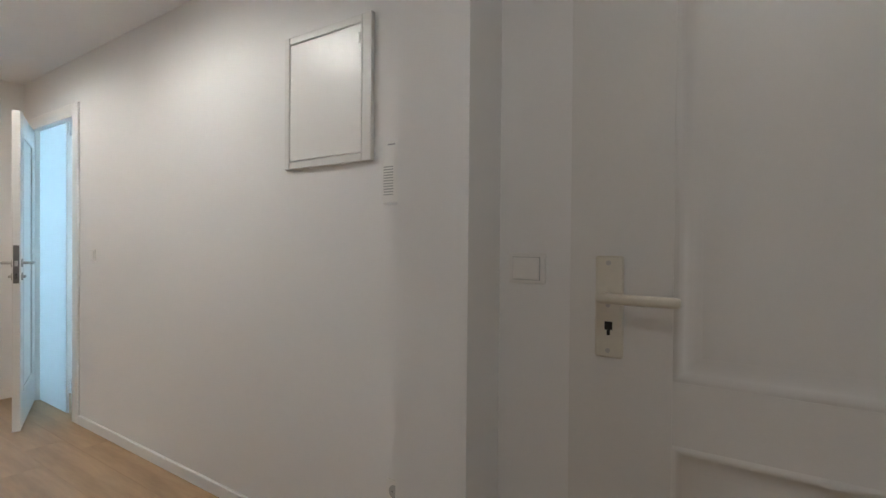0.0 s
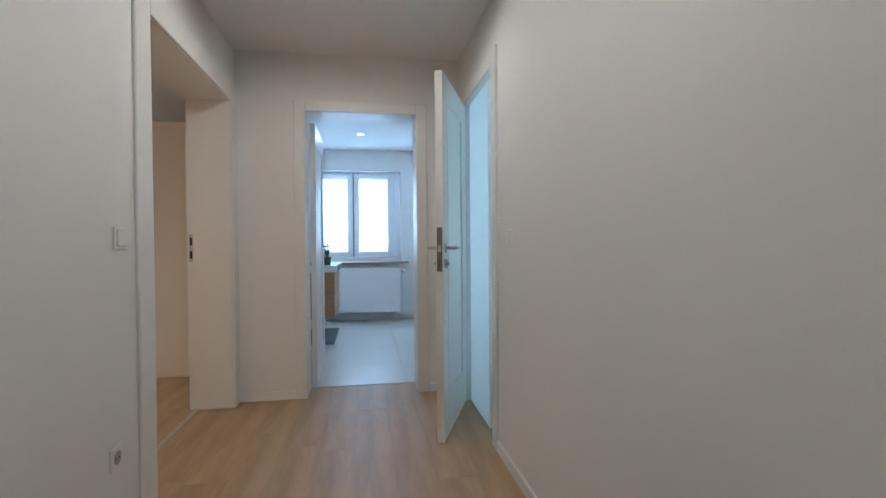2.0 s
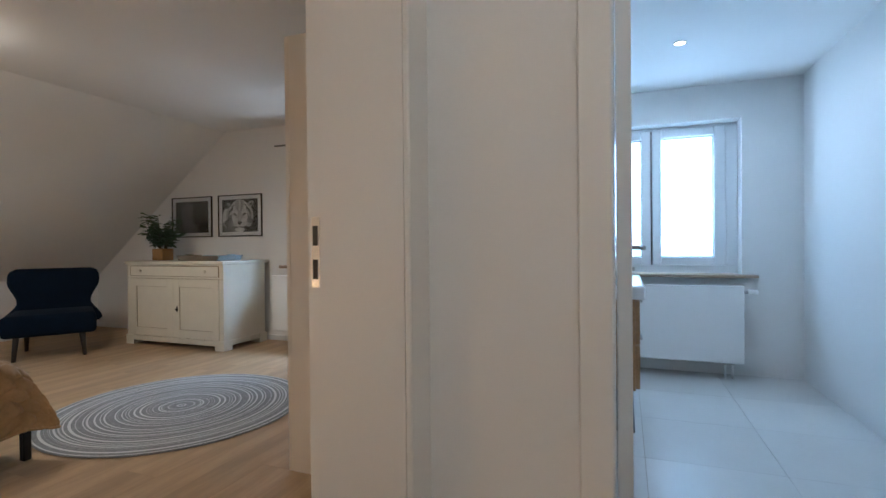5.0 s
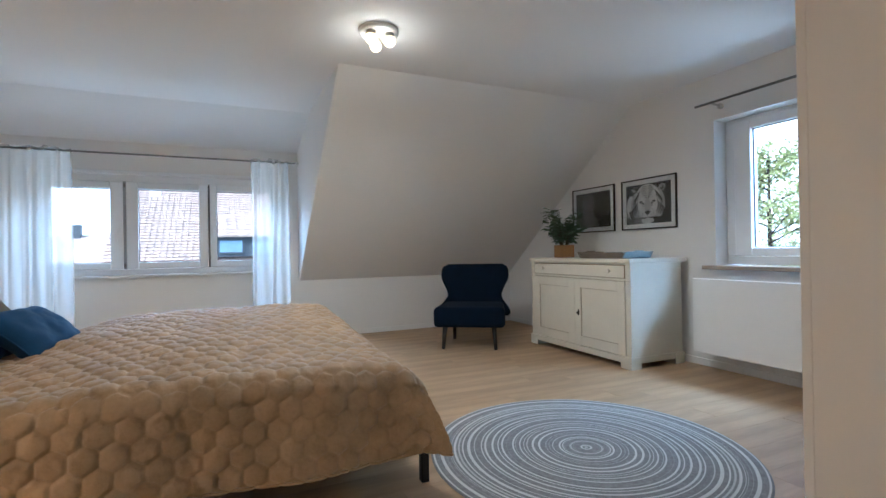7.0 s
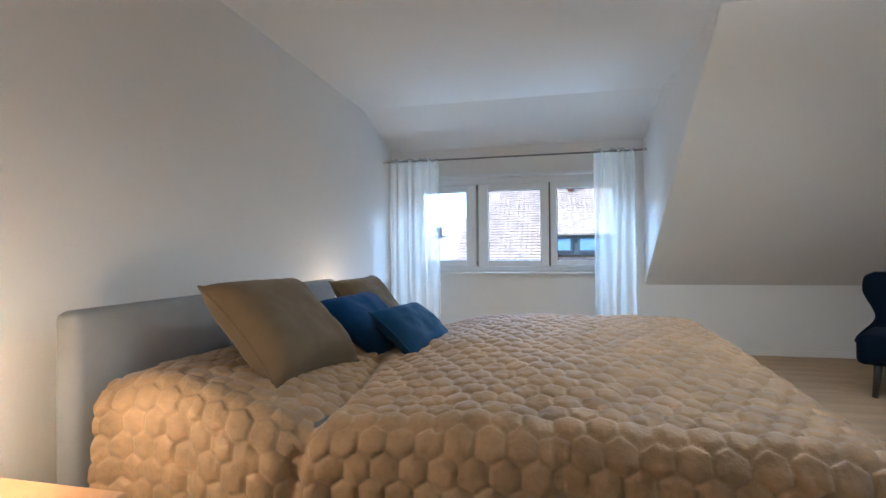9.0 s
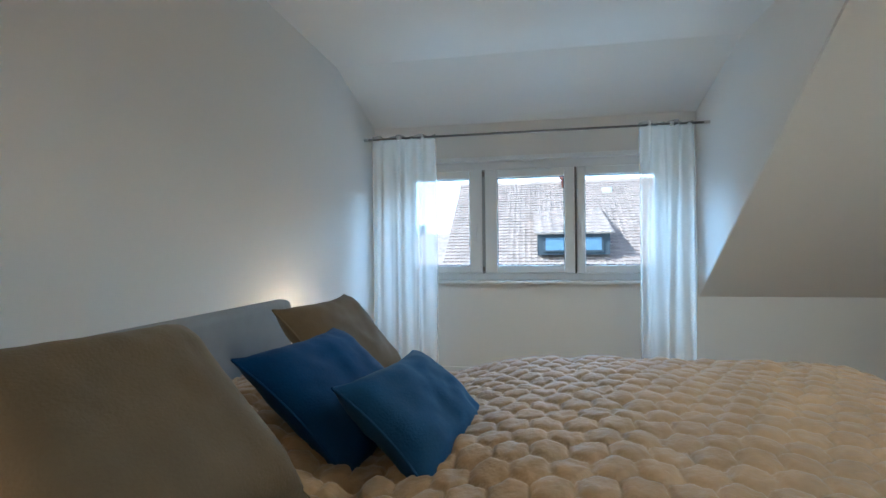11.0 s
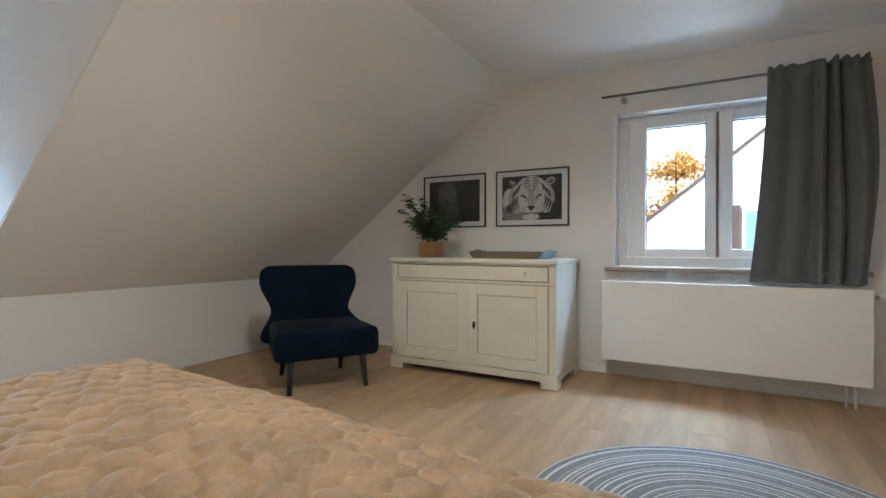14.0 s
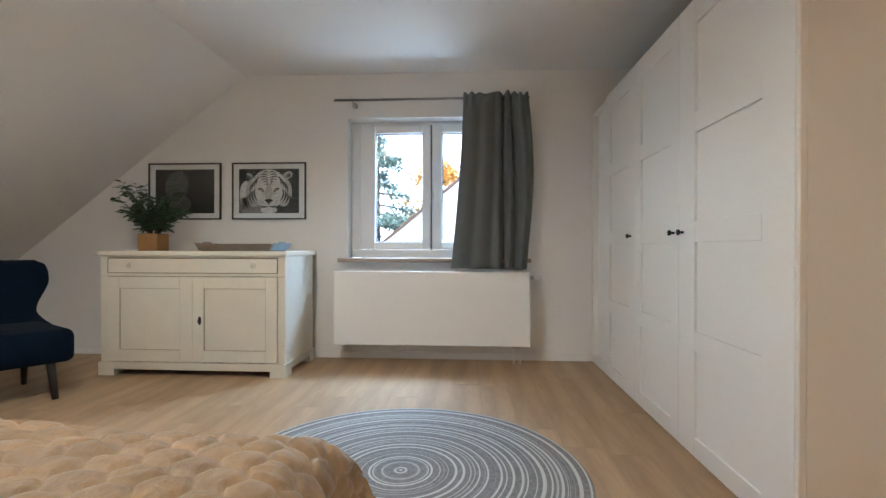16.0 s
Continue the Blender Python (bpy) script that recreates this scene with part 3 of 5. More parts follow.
window("window_dormer", "x", 4.205, (-0.42, 1.9), 0.82, 1.88, ((-0.37, -0.29, 0.21, 0.325), (0.347, 0.457, 1.03, 1.118), (1.132, 1.204, 1.776, 1.85)), 0.95, 1.72, M_GLASS, "white plastic dormer window with three sashes", ((0.27, 1.28), (1.165, 1.28)))
window("window_gable", "y", 5.175, (-0.48, 0.94), 0.86, 2.06, ((-0.42, -0.29, 0.13, 0.222), (0.232, 0.305, 0.722, 0.86)), 1.0, 1.958, M_GLASS, "white plastic two-sash window above the radiator", ((0.185, 1.42),))
window("window_bath", "y", 5.175, (-3.485, -2.27), 0.81, 2.065, ((-3.4, -3.31, -2.905, -2.835), (-2.825, -2.75, -2.4, -2.31)), 0.945, 1.97, M_FROST, "white bathroom window with bright frosted panes", ())
# unseen added sheet, spreads sun and lamp light evenly into the side room
structure("diffuser_side_room", box_bm((-0.06, -5.5, 0.9), (-0.05, -4.2, 2.05)), M_FROST, "added frosted sheet spreading light into the side room", "window")
structure("window_sill_dormer", box_bm((-0.4, 4.07, 0.795), (1.9, 4.175, 0.82), 0.004), M_TRIM, "narrow white window sill", "window sill")
structure("window_sill_gable", box_bm((4.9, -0.62, 0.825), (5.145, 1.0, 0.857), 0.004), M_SILLW, "brown wooden window sill above the radiator", "window sill")
structure("window_sill_bath", box_bm((4.89, -3.58, 0.785), (5.145, -2.2, 0.808), 0.004), M_SILLW, "brown wooden bathroom window sill", "window sill")
structure("window_trim_dormer", box_bm((-0.42, 4.1, 1.865), (1.9, 4.2, 1.9), 0.004), M_PVC, "white blind box trim above the dormer window", "trim")


# ---- radiators ----
def radiator(name, x, y0, y1, z0, z1, valve_y):
    e = thing(name, (x, (y0 + y1) / 2, z0), "flat white panel radiator hung below the window", "radiator", "panel radiators")
    h, w = z1 - z0, (y1 - y0) / 2
    part("front_panel", box_bm((0, -w, 0), (0.02, w, h), 0.005, 2), M_RAD, e)
    part("side_cover", box_bm((0.02, -w, 0.01), (0.12, -w + 0.004, h - 0.005)), M_RAD, e)
    part("side_cover", box_bm((0.02, w - 0.004, 0.01), (0.12, w, h - 0.005)), M_RAD, e)
    part("back_panel", box_bm((0.1, -w + 0.01, 0.03), (0.118, w - 0.01, h - 0.03)), M_RAD, e)
    part("top_grille", boxes_bm(*[((0.022 + 0.019 * i, -w + 0.006, h - 0.012), (0.032 + 0.019 * i, w - 0.006, h - 0.004)) for i in range(4)]), M_RAD, e)
    for q in (-w + 0.25, w - 0.29):
        part("bracket", box_bm((0.118, q, 0.1), (0.215, q + 0.04, h - 0.1)), M_RAD, e)
    bm = tube_bm((0.06, -w, h - 0.05), (0.06, -w - 0.035, h - 0.05), 0.013, n=14)
    v = part("valve", bm, M_STEEL, e, "", True)
    part("thermostat_head", tube_bm((0.06, -w - 0.035, h - 0.05), (0.06, -w - 0.1, h - 0.05), 0.022, 0.017, n=16), M_PLAST, v, "", True)
    part("connection", boxes_bm(((0.05, -w + 0.06, -0.02), (0.09, -w + 0.14, 0.0))), M_STEEL, e)
    for q in (0.07, 0.12):
        part("pipe", tube_bm((0.07, -w + q, -0.02), (0.07, -w + q, -z0), 0.008, n=10), M_RAD, e, "", True)


radiator("radiator", 4.78, -0.595, 0.995, 0.155, 0.755, -0.6)
radiator("radiator", 4.785, -3.46, -2.45, 0.133, 0.73, -3.47)


# ---- switches and hall fittings ----
def wall_switch(at, m, label, w=0.08, h=0.08, group="white switches"):
    e = tagged(new("light_switch"), label, "light switch", group)
    part("cover_frame", box_bm((-w / 2, 0, -h / 2), (w / 2, 0.009, h / 2), 0.003), M_PLAST, e)
    part("rocker", box_bm((-w * 0.36, 0.009, -h * 0.36), (w * 0.36, 0.014, h * 0.36), 0.002), M_PLAST, e)
    part("joint", box_bm((-w * 0.375, 0.0088, -h * 0.375), (w * 0.375, 0.0095, h * 0.375)), M_GROUT, e)
    e.matrix_world = pose(*at) @ m
    return e


wall_switch((0.45, -3.67, 1.1), pose(0, 0, 0), "square white light switch on the hall wall")
wall_switch((0.14, -2.13, 1.105), pose(0, 0, 0, 0, 0, 180), "square white light switch beside the bedroom door")
wall_switch((-2.508, -3.575, 1.126), pose(0, 0, 0), "white light switch beside the entrance door", 0.105, 0.082)
def socket(at, m):
    e = tagged(new("power_socket"), "white round-welled power socket low on the wall", "power socket", "power sockets")
    part("cover_frame", box_bm((-0.04, 0, -0.04), (0.04, 0.009, 0.04), 0.003), M_PLAST, e)
    part("well", lathe_bm([(0.024, 0.0), (0.021, -0.012), (0.019, -0.012)], 20), M_GROUT, e).matrix_local = pose(0, 0.0095, 0, -90)
    for s in (-1, 1):
        part("contact", tube_bm((s * 0.0095, 0.009, 0), (s * 0.0095, 0.0105, 0), 0.0028, n=8), M_HOLE, e)
    e.matrix_world = pose(*at) @ m
socket((-1.985, -3.67, 0.33), pose(0, 0, 0))
socket((0.09, -2.13, 0.34), pose(0, 0, 0, 0, 0, 180))

fuse = thing("fuse_box", (-1.64, -3.67, 1.75), "flush white fuse box with a framed metal door", "fuse box")
part("frame", boxes_bm(((-0.235, 0.0, -0.265), (-0.19, 0.02, 0.265)), ((0.205, 0.0, -0.265), (0.235, 0.02, 0.265)), ((-0.19, 0.0, -0.265), (0.205, 0.02, -0.235)), ((-0.19, 0.0, 0.235), (0.205, 0.02, 0.265)), bevel=0.003), M_ENTRY, fuse)
part("door", box_bm((-0.187, 0.0, -0.232), (0.202, 0.0185, 0.232), 0.002), M_PLAST, fuse)
part("gap", box_bm((-0.19, 0.0, -0.235), (0.205, 0.01, 0.235)), M_ENTRY, fuse)
part("latch", box_bm((-0.18, 0.018, 0.16), (-0.172, 0.022, 0.2), 0.001), M_STEEL, fuse)

icom = thing("intercom", (-1.995, -3.67, 1.425), "white door intercom with speaker slots and four buttons", "intercom")
part("housing", box_bm((-0.058, 0.0, -0.1), (0.06, 0.03, 0.115), 0.008, 3), M_PLAST, icom)
for i in range(11):
    part("speaker_slot", box_bm((0.008, 0.0295, -0.07 + i * 0.0095), (0.05, 0.0306, -0.066 + i * 0.0095)), M_GROUT, icom)
for i in range(4):
    part("button", tube_bm((-0.025, 0.029, -0.05 + i * 0.021), (-0.025, 0.0325, -0.05 + i * 0.021), 0.004, n=10), M_HOLE, icom)
part("display_slot", box_bm((0.0, 0.0295, 0.1), (0.033, 0.0308, 0.105)), M_GROUT, icom)


def downlight(x, y, z, watts, col):
    e = thing("ceiling_spot", (x, y, z), "small round recessed ceiling spot, switched on", "ceiling lamp", "recessed spots")
    part("ring", lathe_bm([(0.031, 0.001), (0.031, -0.004), (0.042, -0.005), (0.045, 0.001)], 28), M_STEEL, e, "", True)
    part("lens", lathe_bm([(0.03, 0.0), (0.03, -0.002), (0.01, -0.003)], 24), M_SPOTG, e, "glowing frosted lens")
    spot_lamp("spot_light", (x, y, z - 0.02), (x, y, 0), watts, col, 178, 0.03)


# first is known, second assumed in line; third added unseen to even the entrance light
for hx, hy, hw in ((0.61, -2.88, 13), (-0.9, -2.88, 14), (-3.1, -2.35, 8)):
    downlight(hx, hy, HH, hw, (1.0, 0.85, 0.66))
downlight(4.0, -2.95, 2.35, 14, (0.78, 0.9, 1.0))

# ---- bathroom ----
van = thing("vanity_unit", (3.65, -2.42, 0.0), "oak-fronted floating vanity with a white basin top", "bathroom cabinet")
part("body", box_bm((-0.45, -0.24, 0.31), (0.45, 0.26, 0.78), 0.002), M_OAKF, van)
for z0, z1 in ((0.32, 0.54), (0.55, 0.77)):
    d = part("drawer", box_bm((-0.445, -0.262, z0), (0.445, -0.241, z1), 0.003), M_OAKF, van)
    hb = tube_bm((0.08, -0.285, z1 - 0.06), (0.4, -0.285, z1 - 0.06), 0.006, n=10)
    for q in (0.1, 0.38):
        tube_bm((q, -0.262, z1 - 0.06), (q, -0.285, z1 - 0.06), 0.005, n=8, bm=hb)
    part("handle", hb, M_STEEL, d, "bright steel bar handle", True)
part("basin", box_bm((-0.47, -0.29, 0.78), (0.47, 0.26, 0.85), 0.012, 3), M_CERAM, van, "white ceramic basin top")
grass = thing("potted_grass", (3.35, -2.6, 0.85), "small grass plant in a dark green pot", "plant")
part("pot", lathe_bm([(0.035, 0), (0.045, 0.08), (0.04, 0.08), (0.03, 0.02)], 18), M_LEAF, grass, "", True)
bm = bmesh.new()
for i in range(26):
    a, l = i * 2.4, 0.14 + 0.09 * random.random()
    r = 0.015 + 0.04 * random.random()
    tube_bm((0.01 * math.cos(a), 0.01 * math.sin(a), 0.07), (r * math.cos(a), r * math.sin(a), 0.07 + l), 0.003, 0.0005, 5, bm)
part("blades", bm, M_LEAF, grass)
bmat = tagged(solid("bath_mat", box_bm((3.45, -2.66, 0.0), (4.35, -2.3, 0.018), 0.006, 2), M_BMAT), "dark grey bath mat on pale tiles", "bath mat")
basin2 = thing("wash_basin", (2.75, -4.6, 0.78), "white wash basin in the side room", "wash basin")
part("bowl", box_bm((-0.2, -0.25, 0.0), (0.19, 0.25, 0.14), 0.04, 4), M_CERAM, basin2, "", True)
part("pedestal", tube_bm((0.05, 0, -0.78), (0.05, 0, 0.0), 0.09, 0.07, n=20), M_CERAM, basin2, "", True)

# ---- bedroom: wardrobe ----
ward = thing("wardrobe", (2.43, -1.11, 0), "tall white fitted wardrobe with panelled doors and black knobs", "wardrobe")
part("side_panel", box_bm((0.0, -0.6, 0.0), (0.02, -0.022, 2.06), 0.001), M_WARDE, ward, "plain cream end panel")
part("edge_strip", box_bm((0.0, -0.022, 0.0), (0.02, 0.0, 2.06), 0.002), M_WARDE, ward)
part("carcass", boxes_bm(((0.02, -0.6, 0.06), (2.56, -0.58, 2.06)), ((0.02, -0.58, 2.04), (2.56, -0.024, 2.06)), ((2.54, -0.58, 0.06), (2.56, -0.024, 2.04))), M_WARD, ward)
part("plinth", box_bm((0.02, -0.58, 0.0), (2.56, -0.03, 0.06)), M_WARD, ward)
part("filler", box_bm((2.075, -0.09, 0.0), (2.56, -0.07, 2.06)), M_WARD, ward)


def ward_door(x0, x1, knob_x):
    d = part("door", box_bm((x0 + 0.0015, -0.022, 0.045), (x1 - 0.0015, -0.012, 2.055), 0.001), M_WARD, ward)
    s = 0.17 if x1 - x0 > 0.7 else 0.1
    for a, b in ((x0 + 0.0015, x0 + s), (x1 - s * 0.95, x1 - 0.0015)):
        part("stile", box_bm((a, -0.012, 0.045), (b, 0.0, 2.055), 0.0015), M_WARD, d)
    for z0, z1 in ((0.045, 0.11), (0.49, 0.58), (0.975, 1.07), (1.46, 1.55), (1.94, 2.055)):
        part("rail", box_bm((x0 + s, -0.012, z0), (x1 - s * 0.95, -0.0005, z1), 0.0015), M_WARD, d)
    k = part("knob", tube_bm((knob_x, 0.0, 1.022), (knob_x, 0.018, 1.022), 0.006, n=12), M_KNOB, d, "small black metal knob", True)
    part("knob_head", lathe_bm([(0.008, 0), (0.014, 0.006), (0.014, 0.012), (0.008, 0.015)], 16), M_KNOB, k, "", True).matrix_local = pose(knob_x, 0.016, 1.022, -90)


ward_door(0.02, 0.84, 0.79)
ward_door(0.84, 1.45, 0.89)
ward_door(1.45, 2.07, 1.52)

# ---- dresser ----
dr = thing("dresser", (4.33, 1.92, 0), "worn cream-painted wooden dresser with two doors and a drawer", "dresser")
W2, D, HT = 0.70, 0.60, 0.92
part("top", box_bm((-0.022, -W2 - 0.014, HT - 0.035), (D + 0.06, W2 + 0.014, HT), 0.006, 2), M_DRESS, dr)
part("side_panel", box_bm((0.02, -W2, 0.08), (D, -W2 + 0.025, HT - 0.035), 0.002), M_DRESS, dr)
part("side_panel", box_bm((0.02, W2 - 0.025, 0.08), (D, W2, HT - 0.035), 0.002), M_DRESS, dr)
part("back", box_bm((D - 0.02, -W2 + 0.025, 0.1), (D, W2 - 0.025, HT - 0.035)), M_DRESS, dr)
part("front_frame", boxes_bm(((0.0, -W2, 0.08), (0.02, -W2 + 0.055, HT - 0.035)), ((0.0, W2 - 0.055, 0.08), (0.02, W2, HT - 0.035)), ((0.0, -W2 + 0.055, 0.735), (0.02, W2 - 0.055, 0.755)), ((0.0, -W2 + 0.055, HT - 0.05), (0.02, W2 - 0.055, HT - 0.035)), ((0.0, -W2 + 0.055, 0.08), (0.02, W2 - 0.055, 0.1)), bevel=0.002), M_DRESS, dr)
# brown sheet behind the fronts paints the shade in their gaps
part("shadow_gap", box_bm((0.024, -W2 + 0.03, 0.1), (0.03, W2 - 0.03, HT - 0.05)), M_WORN_SHADE, dr)
dw = part("drawer", box_bm((-0.008, -W2 + 0.06, 0.76), (0.022, W2 - 0.06, HT - 0.055), 0.003), M_DRESS, dr)
for s in (-1, 1):
    part("knob", lathe_bm([(0.008, 0), (0.009, 0.008), (0.018, 0.014), (0.018, 0.02), (0.01, 0.026)], 18), M_DRESS, dw, "round cream-painted wooden knob", True).matrix_local = pose(-0.008, s * 0.47, 0.815, 0, -90)
# dark strips paint in the shadow outline round the drawer front
part("drawer_shade_line", boxes_bm(((-0.0085, -W2 + 0.06, 0.757), (0.0, W2 - 0.06, 0.7612)), ((-0.0085, -W2 + 0.06, HT - 0.0565), (0.0, W2 - 0.06, HT - 0.053)), ((-0.0085, -W2 + 0.057, 0.757), (0.0, -W2 + 0.0605, HT - 0.053)), ((-0.0085, W2 - 0.0605, 0.757), (0.0, W2 - 0.057, HT - 0.053))), M_WORN_SHADE, dw)
for y0, y1, kside in ((-W2 + 0.06, -0.004, 1), (0.004, W2 - 0.06, -1)):
    d = part("door", box_bm((0.006, y0, 0.105), (0.022, y1, 0.73), 0.002), M_DRESS, dr)
    f = 0.085
    part("door_frame", boxes_bm(((-0.008, y0, 0.105), (0.006, y0 + f, 0.73)), ((-0.008, y1 - f, 0.105), (0.006, y1, 0.73)), ((-0.008, y0 + f, 0.105), (0.006, y1 - f, 0.105 + f)), ((-0.008, y0 + f, 0.73 - f), (0.006, y1 - f, 0.73)), bevel=0.003), M_DRESS, d)
    b = 0.0035
    part("bead", boxes_bm(((-0.002, y0 + f, 0.105 + f), (0.008, y0 + f + b, 0.73 - f)), ((-0.002, y1 - f - b, 0.105 + f), (0.008, y1 - f, 0.73 - f)), ((-0.002, y0 + f + b, 0.105 + f), (0.008, y1 - f - b, 0.105 + f + b)), ((-0.002, y0 + f + b, 0.73 - f - b), (0.008, y1 - f - b, 0.73 - f))), M_BEAD, d, "thin brownish line round the panel")
part("centre_strip", box_bm((-0.014, -0.012, 0.105), (-0.008, 0.022, 0.73), 0.003), M_DRESS, dr)
esc = part("escutcheon", lathe_bm([(0.012, 0), (0.012, 0.003), (0.004, 0.004)], 14), M_HOLE, dr, "dark metal keyhole plate with key")
esc.matrix_local = Matrix.Translation((-0.008, -0.062, 0.41)) @ pose(0, 0, 0, 0, -90) @ Matrix.Diagonal((2.6, 1, 1, 1))
part("key", box_bm((-0.035, -0.064, 0.4), (-0.008, -0.06, 0.415), 0.001), M_HOLE, dr)
part("plinth", boxes_bm(((-0.012, -W2 + 0.1, 0.045), (0.01, W2 - 0.1, 0.1)), ((0.1, -W2 - 0.008, 0.045), (D - 0.1, -W2 + 0.01, 0.1)), ((0.1, W2 - 0.01, 0.045), (D - 0.1, W2 + 0.008, 0.1)), bevel=0.004), M_DRESS, dr)
for sx in (-0.014, D - 0.1):
    for s in (-1, 1):
        y0, y1 = sorted((s * (W2 + 0.01), s * (W2 - 0.11)))
        part("foot", prism_bm([(sx, 0.0), (sx + 0.114, 0.0), (sx + 0.114, 0.1), (sx, 0.1)], "y", y0, y1), M_DRESS, dr)
rim = random.Random(5)
bm = bmesh.new()
for i in range(46):
    y = rim.uniform(-W2, W2); l = rim.uniform(0.01, 0.05)
    z = rim.choice((0.1035, 0.731, 0.757, HT - 0.034))
    box_bm((-0.0092, y, z), (-0.0075, y + l, z + rim.uniform(0.001, 0.003)), 0, 1, bm)
part("chipped_paint", bm, M_WORN_SHADE, dr, "brown chips where paint has worn")["kind"] = "stuff"

# ---- pictures: big-cat prints reduced to plain shapes ----
def picture(yc, kind):
    e = thing("framed_picture", (4.998, yc, 1.437), "black-framed black and white " + ("portrait of a white tiger" if kind else "portrait of a leopard in the dark"), "picture", "framed animal prints")
    w, h, f = 0.328, 0.247, 0.012
    part("frame", boxes_bm(((-0.02, -w, -h), (0, -w + f, h)), ((-0.02, w - f, -h), (0, w, h)), ((-0.02, -w + f, -h), (0, w - f, -h + f)), ((-0.02, -w + f, h - f), (0, w - f, h)), bevel=0.002), M_FRAMEB, e)
    part("mat_board", box_bm((-0.008, -w + f, -h + f), (-0.002, w - f, h - f)), M_MAT, e)
    pw, ph = w - 0.062, h - 0.055
    pr = part("print", box_bm((-0.0105, -pw, -ph), (-0.0085, pw, ph)), M_PRINTD, e, "dark monochrome print")
    def blob(name, cy, cz, ry, rz, mat, depth, a=0.0, n=26):
        """A flat rounded patch, cut off at the print's edge."""
        bm = bmesh.new()
        v = []
        for i in range(n):
            q = 2 * math.pi * i / n
            u, w_ = ry * math.cos(q), rz * math.sin(q)
            y, z = cy + u * math.cos(a) - w_ * math.sin(a), cz + u * math.sin(a) + w_ * math.cos(a)
            v.append(bm.verts.new((-0.011 - depth * 0.00025, max(-pw, min(pw, y)), max(-ph, min(ph, z)))))
        bm.faces.new(v)
        part(name, bm, mat, pr)
    def stroke(name, p0, p1, p2, wd, mat, depth, n=9):
        """A tapered curved mark from p0 by way of p1 to p2; the first coordinate runs to the viewer's right."""
        bm = bmesh.new()
        rows = []
        for i in range(n):
            t = i / (n - 1)
            c = [(1 - t) ** 2 * p0[k] + 2 * t * (1 - t) * p1[k] + t * t * p2[k] for k in (0, 1)]
            d = [(1 - t) * (p1[k] - p0[k]) + t * (p2[k] - p1[k]) for k in (0, 1)]
            L = math.hypot(*d) or 1
            h_ = wd * (0.12 + math.sin(math.pi * t)) / 2
            rows.append([bm.verts.new((-0.011 - depth * 0.00025, max(-pw, min(pw, -(c[0] - q * d[1] / L * h_))), max(-ph, min(ph, c[1] + q * d[0] / L * h_)))) for q in (-1, 1)])
        for p, q in zip(rows, rows[1:]):
            bm.faces.new((p[0], p[1], q[1], q[0]))
        part(name, bm, mat, pr)
    fr = random.Random(21 + kind)
    if kind:
        blob("shoulder", 0.13, -0.13, 0.14, 0.09, M_PRINTG, 1)
        blob("shoulder", 0.2, -0.03, 0.06, 0.12, M_PRINTW, 1)
        blob("ear", 0.165, 0.125, 0.045, 0.03, M_PRINTK, 1, 0.5)
        blob("ear_tip", 0.17, 0.14, 0.03, 0.012, M_PRINTL, 2, 0.5)
        blob("ear", -0.165, 0.135, 0.048, 0.032, M_PRINTL, 1, -0.5)
        blob("ear_hollow", -0.172, 0.132, 0.026, 0.014, M_PRINTK, 2, -0.5)
        for sd in (-1, 1):
            blob("ruff", sd * 0.13, -0.01, 0.075, 0.125, M_PRINTL, 2)
        blob("face", 0.0, 0.04, 0.155, 0.148, M_PRINTW, 3)
        blob("muzzle", 0.0, -0.09, 0.1, 0.065, M_PRINTW, 4)
        blob("chin", 0.0, -0.165, 0.075, 0.03, M_PRINTW, 4)
        blob("bridge", 0.0, -0.015, 0.034, 0.07, M_PRINTL, 5)
        stroke("mouth", (-0.08, -0.125), (-0.04, -0.15), (0.0, -0.128), 0.012, M_PRINTD, 6)
        stroke("mouth", (0.08, -0.125), (0.04, -0.15), (0.0, -0.128), 0.012, M_PRINTD, 6)
        stroke("philtrum", (0.0, -0.09), (0.001, -0.11), (0.0, -0.13), 0.007, M_PRINTD, 6)
        blob("nose", 0.0, -0.082, 0.036, 0.013, M_PRINTD, 6)
        blob("nose", 0.0, -0.093, 0.02, 0.014, M_PRINTD, 6)
        for sd in (-1, 1):
            stroke("eye", (sd * 0.04, -0.012), (sd * 0.065, 0.02), (sd * 0.098, 0.022), 0.022, M_PRINTD, 6)
            blob("eye_light", sd * -0.067, 0.008, 0.007, 0.006, M_PRINTW, 7)
            stroke("eye_rim", (sd * 0.035, -0.02), (sd * 0.05, -0.03), (sd * 0.075, -0.012), 0.006, M_PRINTG, 6)
            for k in range(6):
                z = 0.055 + 0.022 * k
                w_ = 0.03 + 0.012 * k if k < 4 else 0.075 - 0.016 * (k - 3)
                stroke("stripe", (sd * 0.006, z - 0.012), (sd * w_ * 0.5, z + 0.018), (sd * w_ * 1.35, z - 0.002 * k), 0.0085, M_PRINTD, 5)
            for k in range(4):
                stroke("stripe", (sd * (0.085 + 0.02 * k), 0.13 - 0.022 * k), (sd * (0.115 + 0.018 * k), 0.1 - 0.02 * k), (sd * (0.108 + 0.02 * k), 0.05 - 0.025 * k), 0.012, M_PRINTD, 5)
            for k in range(5):
                r = 0.115 + 0.02 * k
                stroke("stripe", (sd * r, 0.03 - 0.02 * k), (sd * (r + 0.035), -0.03 - 0.014 * k), (sd * (r - 0.015), -0.085 - 0.016 * k), 0.014, M_PRINTD, 5)
